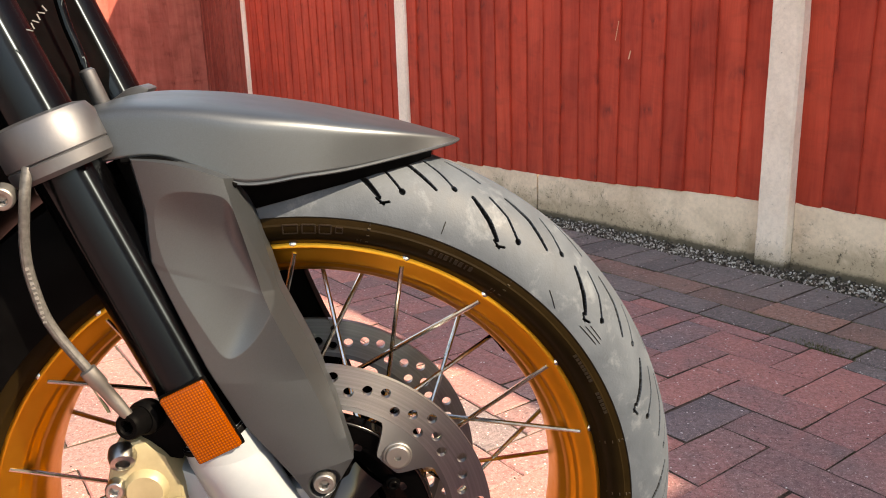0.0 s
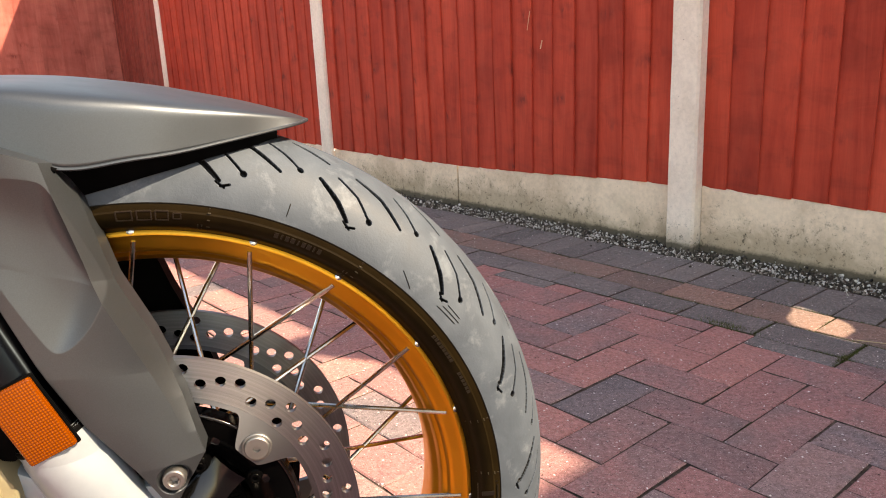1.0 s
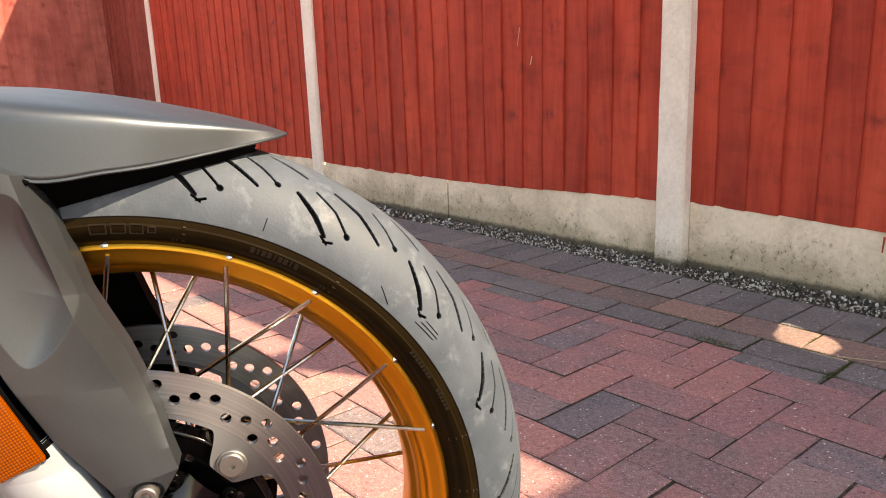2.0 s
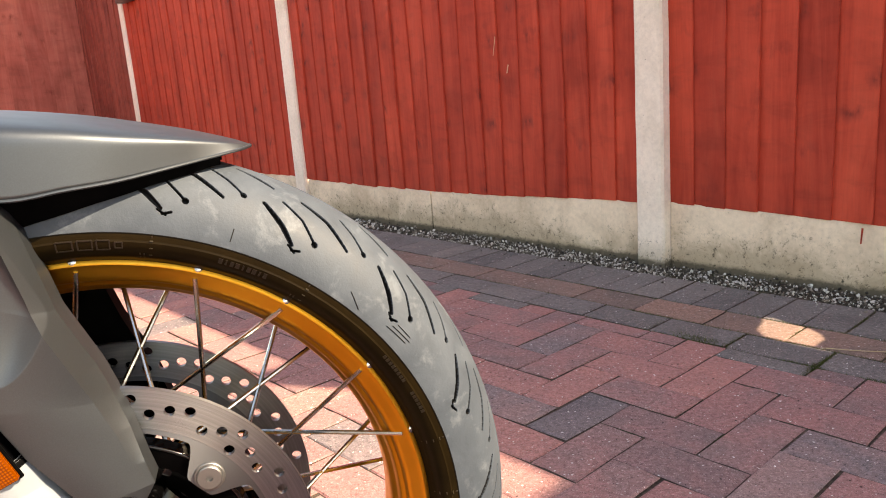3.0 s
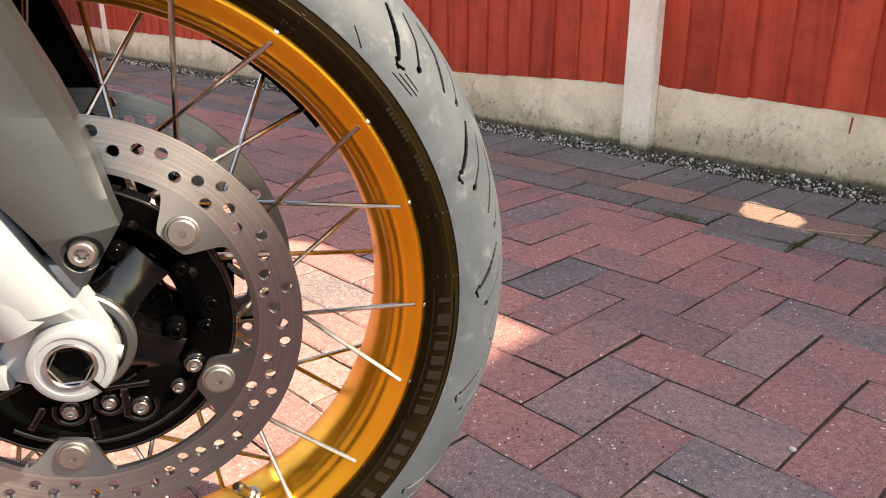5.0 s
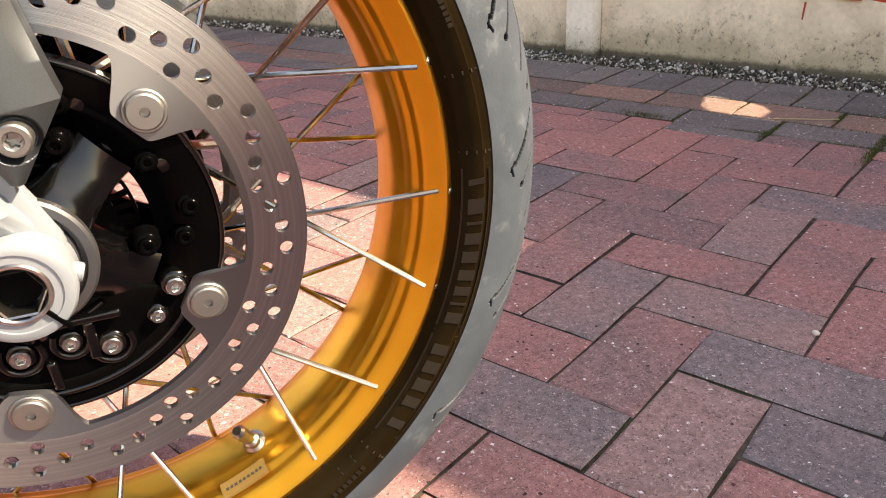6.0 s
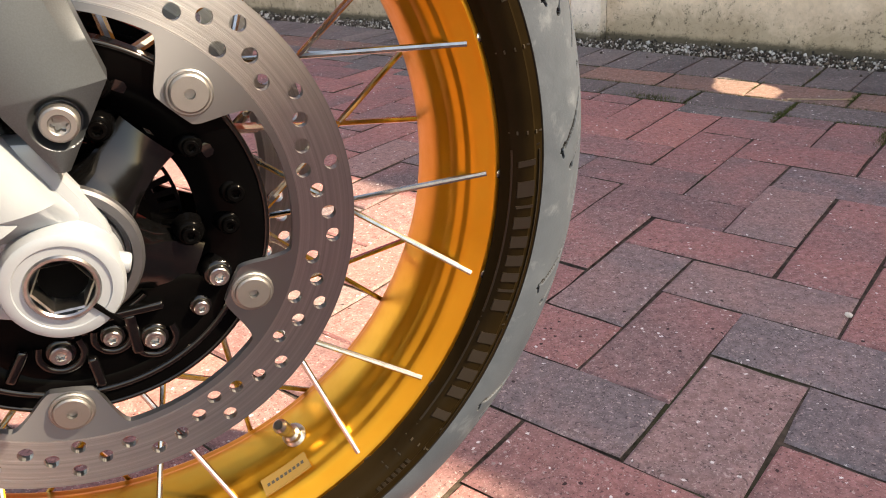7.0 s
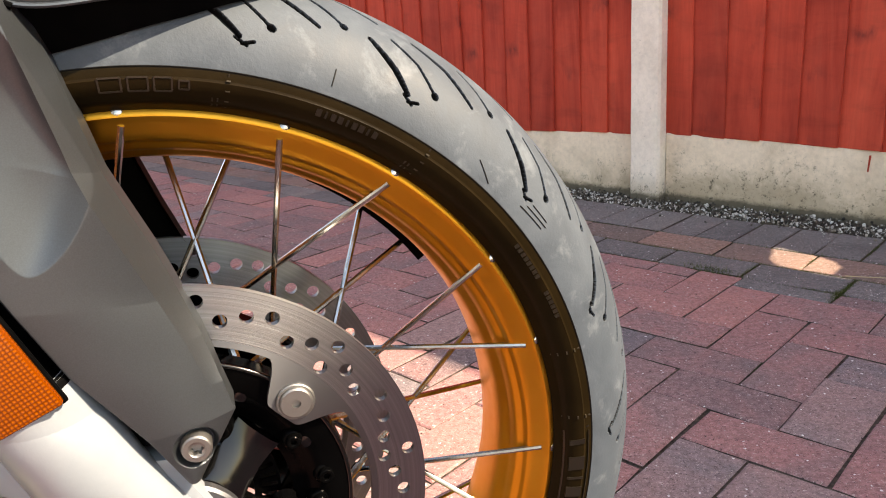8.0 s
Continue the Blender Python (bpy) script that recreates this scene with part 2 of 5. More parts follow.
k = Mat("gold_anodised_alloy", rough=0.3, metal=1.0)
pos = k.coords()
k.color(k.ramp(k.noise(14.0, pos, 4.0), [(0.3, (0.56, 0.258, 0.028)), (0.7, (0.65, 0.310, 0.038))]))
k.rough(k.ramp(k.noise(90.0, pos, 5.0), [(0.3, 0.34), (0.7, 0.46)]))
k.bump(k.noise(700.0, pos, 2.0), 0.06, 0.0006)
m_gold = k.m
k = Mat("spoke_steel", rough=0.22, metal=1.0)
k.color(k.ramp(k.noise(120.0, k.coords(), 3.0), [(0.3, (0.40, 0.385, 0.36)), (0.7, (0.58, 0.56, 0.53))]))
m_spoke = k.m
k = Mat("bolt_steel", rough=0.28, metal=1.0)
k.color(k.ramp(k.noise(150.0, k.coords(), 3.0), [(0.3, (0.30, 0.295, 0.285)), (0.7, (0.5, 0.49, 0.475))]))
m_bolt = k.m


def disc_mat(name, swirl):
    k = Mat(name, rough=0.34, metal=1.0)
    sep = k.t.nodes.new("ShaderNodeSeparateXYZ")
    k.t.links.new(k.tc.outputs["Object"], sep.inputs[0])
    r = k.math("SQRT", k.math("ADD", k.math("POWER", sep.outputs["X"], 2.0), k.math("POWER", sep.outputs["Z"], 2.0)))
    rv = k.t.nodes.new("ShaderNodeCombineXYZ")
    k.put(k.math("MULTIPLY", r, 1.0), rv.inputs[0])
    lines = k.noise(900.0, rv.outputs[0], 3.0, 0.8)
    rub = k.noise(260.0, rv.outputs[0], 2.0, 0.6)
    band = k.math("GREATER_THAN", r, 0.1205)  # ground braking band, blasted carrier tabs
    col = k.ramp(rub, [(0.3, (0.235, 0.250, 0.262)), (0.7, (0.335, 0.352, 0.365))])
    worn = k.mix(col, k.ramp(lines, [(0.3, 0.68), (0.7, 1.15)]), 0.7, "MULTIPLY")
    k.color(k.mix((0.155, 0.164, 0.178), worn, band))
    k.rough(k.math("ADD", k.math("MULTIPLY", k.ramp(lines, [(0.3, 0.27), (0.7, 0.43)]), band), k.math("MULTIPLY", k.math("SUBTRACT", 1.0, band), 0.48)))
    if swirl:
        k.bump(k.math("MULTIPLY", lines, band), 0.4, 0.0006)
        k.b.inputs["Anisotropic"].default_value = 0.75
        k.b.inputs["Anisotropic Rotation"].default_value = 0.25
        tan = k.t.nodes.new("ShaderNodeTangent")
        tan.direction_type, tan.axis = "RADIAL", "Y"
        k.t.links.new(tan.outputs[0], k.b.inputs["Tangent"])
    return k.m


m_disc = disc_mat("brake_rotor_steel", True)
k = Mat("blasted_steel", rough=0.5, metal=1.0, color=(0.25, 0.248, 0.242))
k.bump(k.noise(600.0, k.coords(), 3.0), 0.12, 0.0006)
m_blast = k.m
# black finish with its reflections nearly off, so these parts stay dark
k = Mat("gloss_black_casting", rough=0.18, spec=0.025)
k.color(k.ramp(k.noise(25.0, k.coords(), 3.0), [(0.3, (0.0008, 0.0008, 0.0009)), (0.7, (0.0016, 0.0016, 0.0017))]))
k.bump(k.noise(300.0, k.coords(), 2.0), 0.05, 0.0005)
m_black = k.m
# same black, reflections turned up to bring out highlights on chosen parts
k = Mat("highlight_black_casting", rough=0.16, spec=0.42)
k.color(k.ramp(k.noise(25.0, k.coords(), 3.0), [(0.3, (0.0008, 0.0008, 0.0009)), (0.7, (0.0018, 0.0018, 0.0019))]))
k.bump(k.noise(240.0, k.coords(), 2.0), 0.05, 0.0006)
m_gloss = k.m
k = Mat("fork_tube_black", rough=0.22, spec=0.3, color=(0.0008, 0.0008, 0.001))
k.rough(k.ramp(k.noise(60.0, k.coords(), 4.0), [(0.3, 0.20), (0.7, 0.24)]))
k.b.inputs["Anisotropic"].default_value = 1.0
# blue put into the reflections, as though the tube mirrored sky
k.b.inputs["Specular Tint"].default_value = (0.62, 0.82, 1.0, 1.0)
run = k.t.nodes.new("ShaderNodeCombineXYZ")  # turned tubes: the sheen runs along the fork
for slot, val in zip(run.inputs, (-0.339, -0.101, 0.936)):
    slot.default_value = val
k.t.links.new(run.outputs[0], k.b.inputs["Tangent"])
m_tube = k.m
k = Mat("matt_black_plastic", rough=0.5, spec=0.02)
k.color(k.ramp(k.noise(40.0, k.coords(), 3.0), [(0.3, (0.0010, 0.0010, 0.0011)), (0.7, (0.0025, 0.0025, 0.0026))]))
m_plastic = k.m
k = Mat("satin_grey_paint", rough=0.42, metal=0.85, spec=0.4)
pos = k.coords()
k.color(k.mix(k.ramp(k.noise(1400.0, pos, 2.0), [(0.35, (0.075, 0.086, 0.096)), (0.7, (0.087, 0.099, 0.111))]), (0.15, 0.155, 0.16), k.ramp(k.noise(160.0, pos, 4.0, 0.8), [(0.72, 0.0), (0.84, 0.2)])))
k.rough(k.ramp(k.noise(30.0, pos, 5.0), [(0.3, 0.40), (0.7, 0.46)]))
m_grey = k.m
k = Mat("silver_white_paint", rough=0.3, metal=0.15, spec=0.5)
pos = k.coords()
k.color(k.ramp(k.noise(18.0, pos, 5.0), [(0.3, (0.215, 0.245, 0.275)), (0.7, (0.265, 0.30, 0.335))]))
k.bump(k.noise(300.0, pos, 3.0), 0.08, 0.0008)
m_white = k.m
k = Mat("cast_aluminium", rough=0.5, metal=0.85)
pos = k.coords()
k.color(k.ramp(k.noise(30.0, pos, 5.0), [(0.3, (0.085, 0.09, 0.10)), (0.7, (0.115, 0.12, 0.132))]))
k.bump(k.noise(280.0, pos, 3.0), 0.08, 0.0008)
m_alu = k.m
k = Mat("amber_reflector_plastic", rough=0.16, spec=0.3)
tilt = k.coords()
tilt.node.inputs["Rotation"].default_value = (0, radians(23), 0)
cells = k.voronoi(480.0, tilt)
cells.node.inputs["Randomness"].default_value = 0.0
k.color(k.ramp(cells, [(0.1, (0.34, 0.074, 0.002)), (0.5, (0.13, 0.024, 0.001))]))
k.bump(cells, 0.5, 0.0008)
m_amber = k.m
k = Mat("caliper_gold_paint", rough=0.4, metal=0.3)
k.color(k.ramp(k.noise(40.0, k.coords(), 4.0), [(0.3, (0.25, 0.215, 0.13)), (0.7, (0.34, 0.295, 0.185))]))
m_caliper = k.m
k = Mat("braided_hose", rough=0.4, metal=0.3)
weave = k.noise(300.0, k.coords(), 4.0)
k.color(k.ramp(weave, [(0.3, (0.045, 0.045, 0.045)), (0.7, (0.10, 0.10, 0.098))]))
k.bump(weave, 0.3, 0.0006)
m_hose = k.m
m_label = Mat("label_silver", rough=0.5, metal=0.6, color=(0.30, 0.19, 0.06)).m
m_print = Mat("pale_print", rough=0.6, color=(0.16, 0.16, 0.155)).m
m_dark = Mat("dark_print", rough=0.6, color=(0.03, 0.03, 0.03)).m


# ---- builders ----
def mesh_of(name, bm, mats, smooth=30):
    me = bpy.data.meshes.new(name)
    bm.normal_update()
    bm.to_mesh(me)
    bm.free()
    for m in mats if isinstance(mats, (list, tuple)) else [mats]:
        me.materials.append(m)
    if smooth:
        me.polygons.foreach_set("use_smooth", [True] * len(me.polygons))
        me.set_sharp_from_angle(angle=radians(smooth))
    return me


def part(name, bm, mats, parent=None, label="", smooth=30):
    me = bm if isinstance(bm, bpy.types.Mesh) else mesh_of(name, bm, mats, smooth)
    ob = new(name, me)
    ob.parent = parent
    return tagged(ob, label=label)


def add_box(bm, size, m=None, bevel=0.0, seg=2):
    got = bmesh.ops.create_cube(bm, size=1.0, matrix=(m or Matrix()) @ Matrix.Diagonal((*size, 1)))["verts"]
    if bevel:
        edges = {e for v in got for e in v.link_edges}
        bmesh.ops.bevel(bm, geom=list(edges), offset=bevel, segments=seg, affect="EDGES", profile=0.6)


def along(p, q):
    """Axes at p, with z running to q."""
    p, q = Vector(p), Vector(q)
    return Matrix.Translation(p) @ (q - p).to_track_quat("Z", "Y").to_matrix().to_4x4(), (q - p).length


def add_lathe(bm, profile, m=None, seg=32, caps=True):
    """Turns (radius, height) pairs round the z axis of m."""
    m = m or Matrix()
    rings = []
    for r, h in profile:
        rings.append([bm.verts.new(m @ Vector((r * math.cos(2 * math.pi * i / seg), r * math.sin(2 * math.pi * i / seg), h))) for i in range(seg)])
    for a, b in zip(rings, rings[1:]):
        for i in range(seg):
            bm.faces.new((a[i], a[(i + 1) % seg], b[(i + 1) % seg], b[i]))
    if caps:
        if profile[0][0] > 1e-6:
            bm.faces.new(rings[0][::-1])
        if profile[-1][0] > 1e-6:
            bm.faces.new(rings[-1])


def add_rod(bm, p, q, r, seg=12, r2=None):
    m, h = along(p, q)
    add_lathe(bm, [(r, 0), (r if r2 is None else r2, h)], m, seg)


def add_ring(bm, profile, seg=180, closed=True, a0=0.0, a1=360.0):
    """Turns (radius, y) pairs round the wheel's axle, from angle a0 to a1."""
    full = abs(a1 - a0) >= 359.9
    n = seg if full else seg + 1
    rings = []
    for i in range(n):
        t = radians(a0 + (a1 - a0) * i / seg)
        rings.append([bm.verts.new((r * math.cos(t), y, r * math.sin(t))) for r, y in profile])
    pairs = [(rings[i], rings[(i + 1) % n]) for i in range(n if full else n - 1)]
    last = len(profile) if closed else len(profile) - 1
    for a, b in pairs:
        for j in range(last):
            k2 = (j + 1) % len(profile)
            bm.faces.new((a[j], b[j], b[k2], a[k2]))


def add_sweep(bm, pts, r, seg=10, fine=6):
    """A round tube along a smooth line through the points."""
    pts = [Vector(p) for p in pts]
    ext = [2 * pts[0] - pts[1]] + pts + [2 * pts[-1] - pts[-2]]
    line = []
    for i in range(1, len(ext) - 2):
        p0, p1, p2, p3 = ext[i - 1:i + 3]
        for s in range(fine):
            t = s / fine
            line.append(0.5 * ((2 * p1) + (p2 - p0) * t + (2 * p0 - 5 * p1 + 4 * p2 - p3) * t * t + (3 * p1 - p0 - 3 * p2 + p3) * t ** 3))
    line.append(pts[-1])
    prev = None
    side = Vector((0, 1, 0.2)).normalized()
    for i, p in enumerate(line):
        d = (line[min(i + 1, len(line) - 1)] - line[max(i - 1, 0)]).normalized()
        u = d.cross(side).normalized()
        v = d.cross(u).normalized()
        ring = [bm.verts.new(p + r * (math.cos(2 * math.pi * j / seg) * u + math.sin(2 * math.pi * j / seg) * v)) for j in range(seg)]
        if prev:
            for j in range(seg):
                bm.faces.new((prev[j], prev[(j + 1) % seg], ring[(j + 1) % seg], ring[j]))
        else:
            bm.faces.new(ring)
        prev = ring
    bm.faces.new(prev[::-1])


def add_plate(bm, outline, y0, y1, bevel=0.0):
    """A plate with the (x, z) outline between two depths."""
    f = bm.faces.new([bm.verts.new((x, y0, z)) for x, z in outline])
    got = bmesh.ops.extrude_face_region(bm, geom=[f])["geom"]
    vs = [g for g in got if isinstance(g, bmesh.types.BMVert)]
    bmesh.ops.translate(bm, verts=vs, vec=(0, y1 - y0, 0))
    bmesh.ops.recalc_face_normals(bm, faces=bm.faces)
    if bevel:
        edges = {e for v in list(f.verts) + vs for e in v.link_edges}
        bmesh.ops.bevel(bm, geom=list(edges), offset=bevel, segments=2, affect="EDGES", profile=0.6)


def add_bolt(bm, at, r, head=0.006, axis=(0, -1, 0), socket=True):
    """A screw head with a sunken star or hexagon."""
    m, _ = along(at, Vector(at) + Vector(axis))
    prof = [(r, -0.004), (r, head * 0.62), (r * 0.95, head * 0.88), (r * 0.84, head)]
    prof += [(r * 0.56, head), (r * 0.50, head * 0.9)] if socket else [(0, head)]
    add_lathe(bm, prof, m, 24, caps=False)
    if socket:  # star-shaped recess
        ring = []
        for i in range(24):
            q = 2 * math.pi * i / 24
            ring.append([bm.verts.new(m @ Vector((r * k * math.cos(q), r * k * math.sin(q), h))) for k, h in ((0.50, head * 0.9), (0.40 + 0.07 * math.cos(6 * q), head * 0.86), (0.37 + 0.07 * math.cos(6 * q), head * 0.25), (0.0, head * 0.2))])
        for p, q in zip(ring, ring[1:] + ring[:1]):
            for j in range(3):
                bm.faces.new((p[j], q[j], q[j + 1], p[j + 1]) if j < 2 else (p[2], q[2], q[3]))


# ---- ground, paving ----
PITCH = 0.1015
LAY = pose(0.529, 0.138, 0, 0, 0, -48)


def lay(a, b, z=0.0):
    """A place by its paving rows: a along the fence, b towards it."""
    return LAY @ Vector((a * PITCH, b * PITCH, z))


bm = bmesh.new()
bmesh.ops.create_grid(bm, x_segments=40, y_segments=40, size=150.0)
ground = tagged(part("ground", bm, m_sand, smooth=0), "dark damp sand and soil bed under the paving", "ground", kind="structure")
ground.location = (0, 0, -0.0038)

# ---- fence line ----
FACE = 13.5


# height of the gravel boards' upper edge along the fence: each has settled a little
SAG = ((-60.5, 0.190), (-30.3, 0.190), (-29.2, 0.177), (-19.5, 0.177), (-15.0, 0.188), (-9.4, 0.208), (-8.85, 0.210), (-7.95, 0.2145), (-5.4, 0.208), (-2.4, 0.199), (12.1, 0.172), (24.3, 0.172))


def board_top(a):
    for (p, u), (q, v) in zip(SAG, SAG[1:]):
        if a <= q:
            return u + (v - u) * max(0.0, a - p) / (q - p)
    return SAG[-1][1]


def concrete_post(a, b=13.1, w=0.102):
    bm = bmesh.new()
    ring = [(-w / 2, 0.007), (-w / 2 + 0.007, 0), (w / 2 - 0.007, 0), (w / 2, 0.007), (w / 2, 0.12), (-w / 2, 0.12)]
    rows = []
    for i in range(59):
        z = -0.4 + i * 0.05
        rows.append([bm.verts.new((x + 0.0016 * noise.noise((a + x * 9, z * 9, 0)), y + 0.0014 * noise.noise((a + x * 9, z * 7, 5)), z)) for x, y in ring])
    for lo, hi in zip(rows, rows[1:]):
        for j in range(6):
            bm.faces.new((lo[j], lo[(j + 1) % 6], hi[(j + 1) % 6], hi[j]))
    bm.faces.new(rows[0][::-1])
    bm.faces.new(rows[-1])
    ob = part("concrete_post", bm, m_post_concrete, smooth=25)
    ob.matrix_world = LAY @ pose(a * PITCH, b * PITCH, 0)
    return tagged(ob, "pale grey weathered concrete slotted fence post", "fence post", "concrete fence posts")


def gravel_board(a0, a1):
    """A concrete board whose upper edge has settled and chipped."""
    bm = bmesh.new()
    n = int((a1 - a0) * 3)
    rows = []
    for i in range(n + 1):
        a = a0 + (a1 - a0) * i / n
        x = a * PITCH + (0.002 if i == 0 else -0.002 if i == n else 0.0)
        top = board_top(a) - 0.0015 * max(0.0, noise.noise((a * 2.3, 1.0, 0))) - (0.004 if noise.noise((a * 5.1, 7.0, 0)) > 0.42 else 0.0)
        y = 0.0012 * noise.noise((a * 0.9, 3.0, 0))
        rows.append([bm.verts.new((x, yy, z)) for yy, z in ((y, -0.10), (y, top - 0.006), (y + 0.002, top - 0.0015), (y + 0.006, top), (0.045, top), (0.045, -0.10))])
    for lo, hi in zip(rows, rows[1:]):
        for j in range(6):
            bm.faces.new((lo[j], hi[j], hi[(j + 1) % 6], lo[(j + 1) % 6]))
    bm.faces.new(rows[0])
    bm.faces.new(rows[-1][::-1])
    bmesh.ops.recalc_face_normals(bm, faces=bm.faces)
    ob = part("gravel_board", bm, m_board_concrete)
    ob.matrix_world = LAY @ pose(0, FACE * PITCH, 0)
    return tagged(ob, "stained beige concrete gravel board with algae at its foot", "gravel board", "concrete gravel boards")


def board_mesh(variant, h=2.12, w=0.125, mat=None, foot=0.0, head=0.0):
    """A rough-sawn feather-edge board: thick at one wavy edge, thin at the other; foot and head slope."""
    rng = random.Random(variant)
    bm = bmesh.new()
    rows = []
    n = max(4, int(h / 0.035))
    for i in range(n + 1):
        f = i / n
        z = h * f
        bow = 0.0018 * math.sin(f * 8 + variant)
        x0 = 0.0032 * noise.noise((variant * 3.7, z * 3.1, 0)) + 0.0014 * noise.noise((variant * 3.7, z * 14, 4)) + rng.uniform(-0.0005, 0.0005)
        swell = 0.0016 * noise.noise((variant * 5.3, z * 5, 9))
        rows.append([bm.verts.new((x, y, z + x * (foot * (1 - f) + head * f))) for x, y in ((0.0, 0.0), (0.0, -0.003 + bow), (w * 0.5, -0.0075 + bow + swell), (w + x0 - 0.003, -0.0125 + bow + swell), (w + x0, -0.0105 + bow), (w + x0, 0.0 + bow))])
    for a, b in zip(rows, rows[1:]):
        for j in range(6):
            bm.faces.new((a[j], a[(j + 1) % 6], b[(j + 1) % 6], b[j]))
    bm.faces.new(rows[0][::-1])
    bm.faces.new(rows[-1])
    bmesh.ops.recalc_face_normals(bm, faces=bm.faces)
    return mesh_of("fence_board", bm, mat or m_fence, 20)


BOARDS = {slope: [board_mesh(i, foot=slope / 100) for i in range(8)] for slope in (-2, 0, 3)}
SHADED_BOARDS = {0: [board_mesh(i + 20, mat=m_gate) for i in range(4)]}
# a slanting cut across some boards: its lower and upper edge along the fence
# added out of view, shaped to pass the sun patch on the paving
SUN_GAP = ((2.25, 0.585, 0.590), (3.75, 0.632, 0.757), (5.25, 0.735, 0.867), (6.6, 0.890, 0.892))


def sun_gap_at(a):
    for (p, lo0, hi0), (q, lo1, hi1) in zip(SUN_GAP, SUN_GAP[1:]):
        if p <= a <= q:
            f = (a - p) / (q - p)
            return lo0 + (lo1 - lo0) * f, hi0 + (hi1 - hi0) * f
    return (SUN_GAP[0][1],) * 2 if a < p else (SUN_GAP[-1][1],) * 2


def fence_panel(a0, a1, label, gapped=False, boards=BOARDS):
    """A bay of overlapping upright boards on three rails."""
    base = new("fence_panel")
    base.matrix_world = LAY @ pose(a0 * PITCH, FACE * PITCH + 0.008, 0)
    tagged(base, label, "fence panel", "fence panels")
    rng = random.Random(int(a0 * 10))
    w, x = (a1 - a0) * PITCH, -0.035
    while x < w - 0.06:
        step = rng.uniform(0.1025, 0.1075)
        a = a0 + x / PITCH
        foot = board_top(a) - 0.003
        m = pose(x, rng.uniform(-0.002, 0.0), foot + rng.uniform(-0.002, 0.003), 0, rng.uniform(-0.2, 0.2), rng.uniform(-0.6, 0.9))
        if gapped and SUN_GAP[0][0] - 1.2 < a < SUN_GAP[-1][0]:
            (lo, hi), (lo2, hi2) = sun_gap_at(a), sun_gap_at(a + 1.23)
            for me, z in ((board_mesh(30 + int(a), lo - foot, head=(lo2 - lo) / 0.125), 0.0), (board_mesh(40 + int(a), 2.12 + foot - hi, foot=(hi2 - hi) / 0.125), hi - foot)):
                part("fence_board", me, None, base, "piece of a board cut for the sun gap").matrix_local = pose(x, 0, foot + z)
        else:
            tilt = (board_top(a + 1.2) - board_top(a)) / (1.2 * PITCH) * 100
            part("fence_board", rng.choice(boards[min(boards, key=lambda q: abs(q - tilt))]), None, base).matrix_local = m
        x += step
    for z in (0.32, 1.25, 2.1):
        bm = bmesh.new()
        add_box(bm, (w - 0.02, 0.038, 0.075), pose(w / 2, 0.0215, z), 0.003, 1)
        part("fence_rail", bm, m_fence, base)
    bm = bmesh.new()
    add_box(bm, (w, 0.05, 0.03), pose(w / 2, -0.002, 2.345), 0.004, 1)
    part("capping_rail", bm, m_fence, base)
    return base


POSTS = (-51.0, -29.75, -8.41, 12.6, 24.8)
for a in POSTS:
    concrete_post(a, *((13.42, 0.07) if a < -50 else (13.32, 0.094) if a < -20 else (13.1, 0.102)))
RED = "red stained feather-edge fence panel above a concrete board"
for a0, a1 in zip(POSTS, POSTS[1:]):
    panel = fence_panel(a0 + 0.45, a1 - 0.45, RED if a1 != 12.6 else "red stained feather-edge fence panel with an unseen gap for sunlight", a1 == 12.6)
    if a1 == -8.41:  # two bare scars in the stain
        for a, z, h, lean in ((-14.58, 0.670, 0.032, 16), (-15.2, 0.758, 0.07, 12)):
            bm = bmesh.new()
            add_box(bm, (0.005 if h < 0.05 else 0.003, 0.0016, h), pose((a - a0 - 0.45) * PITCH, -0.0135, z, 0, lean, 0), 0.0006, 1)
            part("bare_scar", bm, m_scar, panel, "pale bare wood where the stain chipped")
fence_panel(-60.5, -51.4, "red stained feather-edge panel, darkened for shade in the far corner", boards=SHADED_BOARDS)
for a0, a1 in ((-60.5, -51.4), (-50.6, -30.2), (-29.2, -19.55), (-19.5, -8.9), (-7.9, 12.1), (13.1, 24.3)):
    gravel_board(a0, a1)


# a short drip of fence stain on the concrete
bm = bmesh.new()
for i in range(7):
    add_box(bm, (0.0055 - i * 0.0003, 0.0012, 0.0068), LAY @ pose(-2.17 * PITCH - i * 0.0004, FACE * PITCH - 0.0007, 0.181 - i * 0.0062), 0.0005, 1)
tagged(part("stain_drip", bm, m_fence), "small dried drip of red fence stain on concrete", "stain")


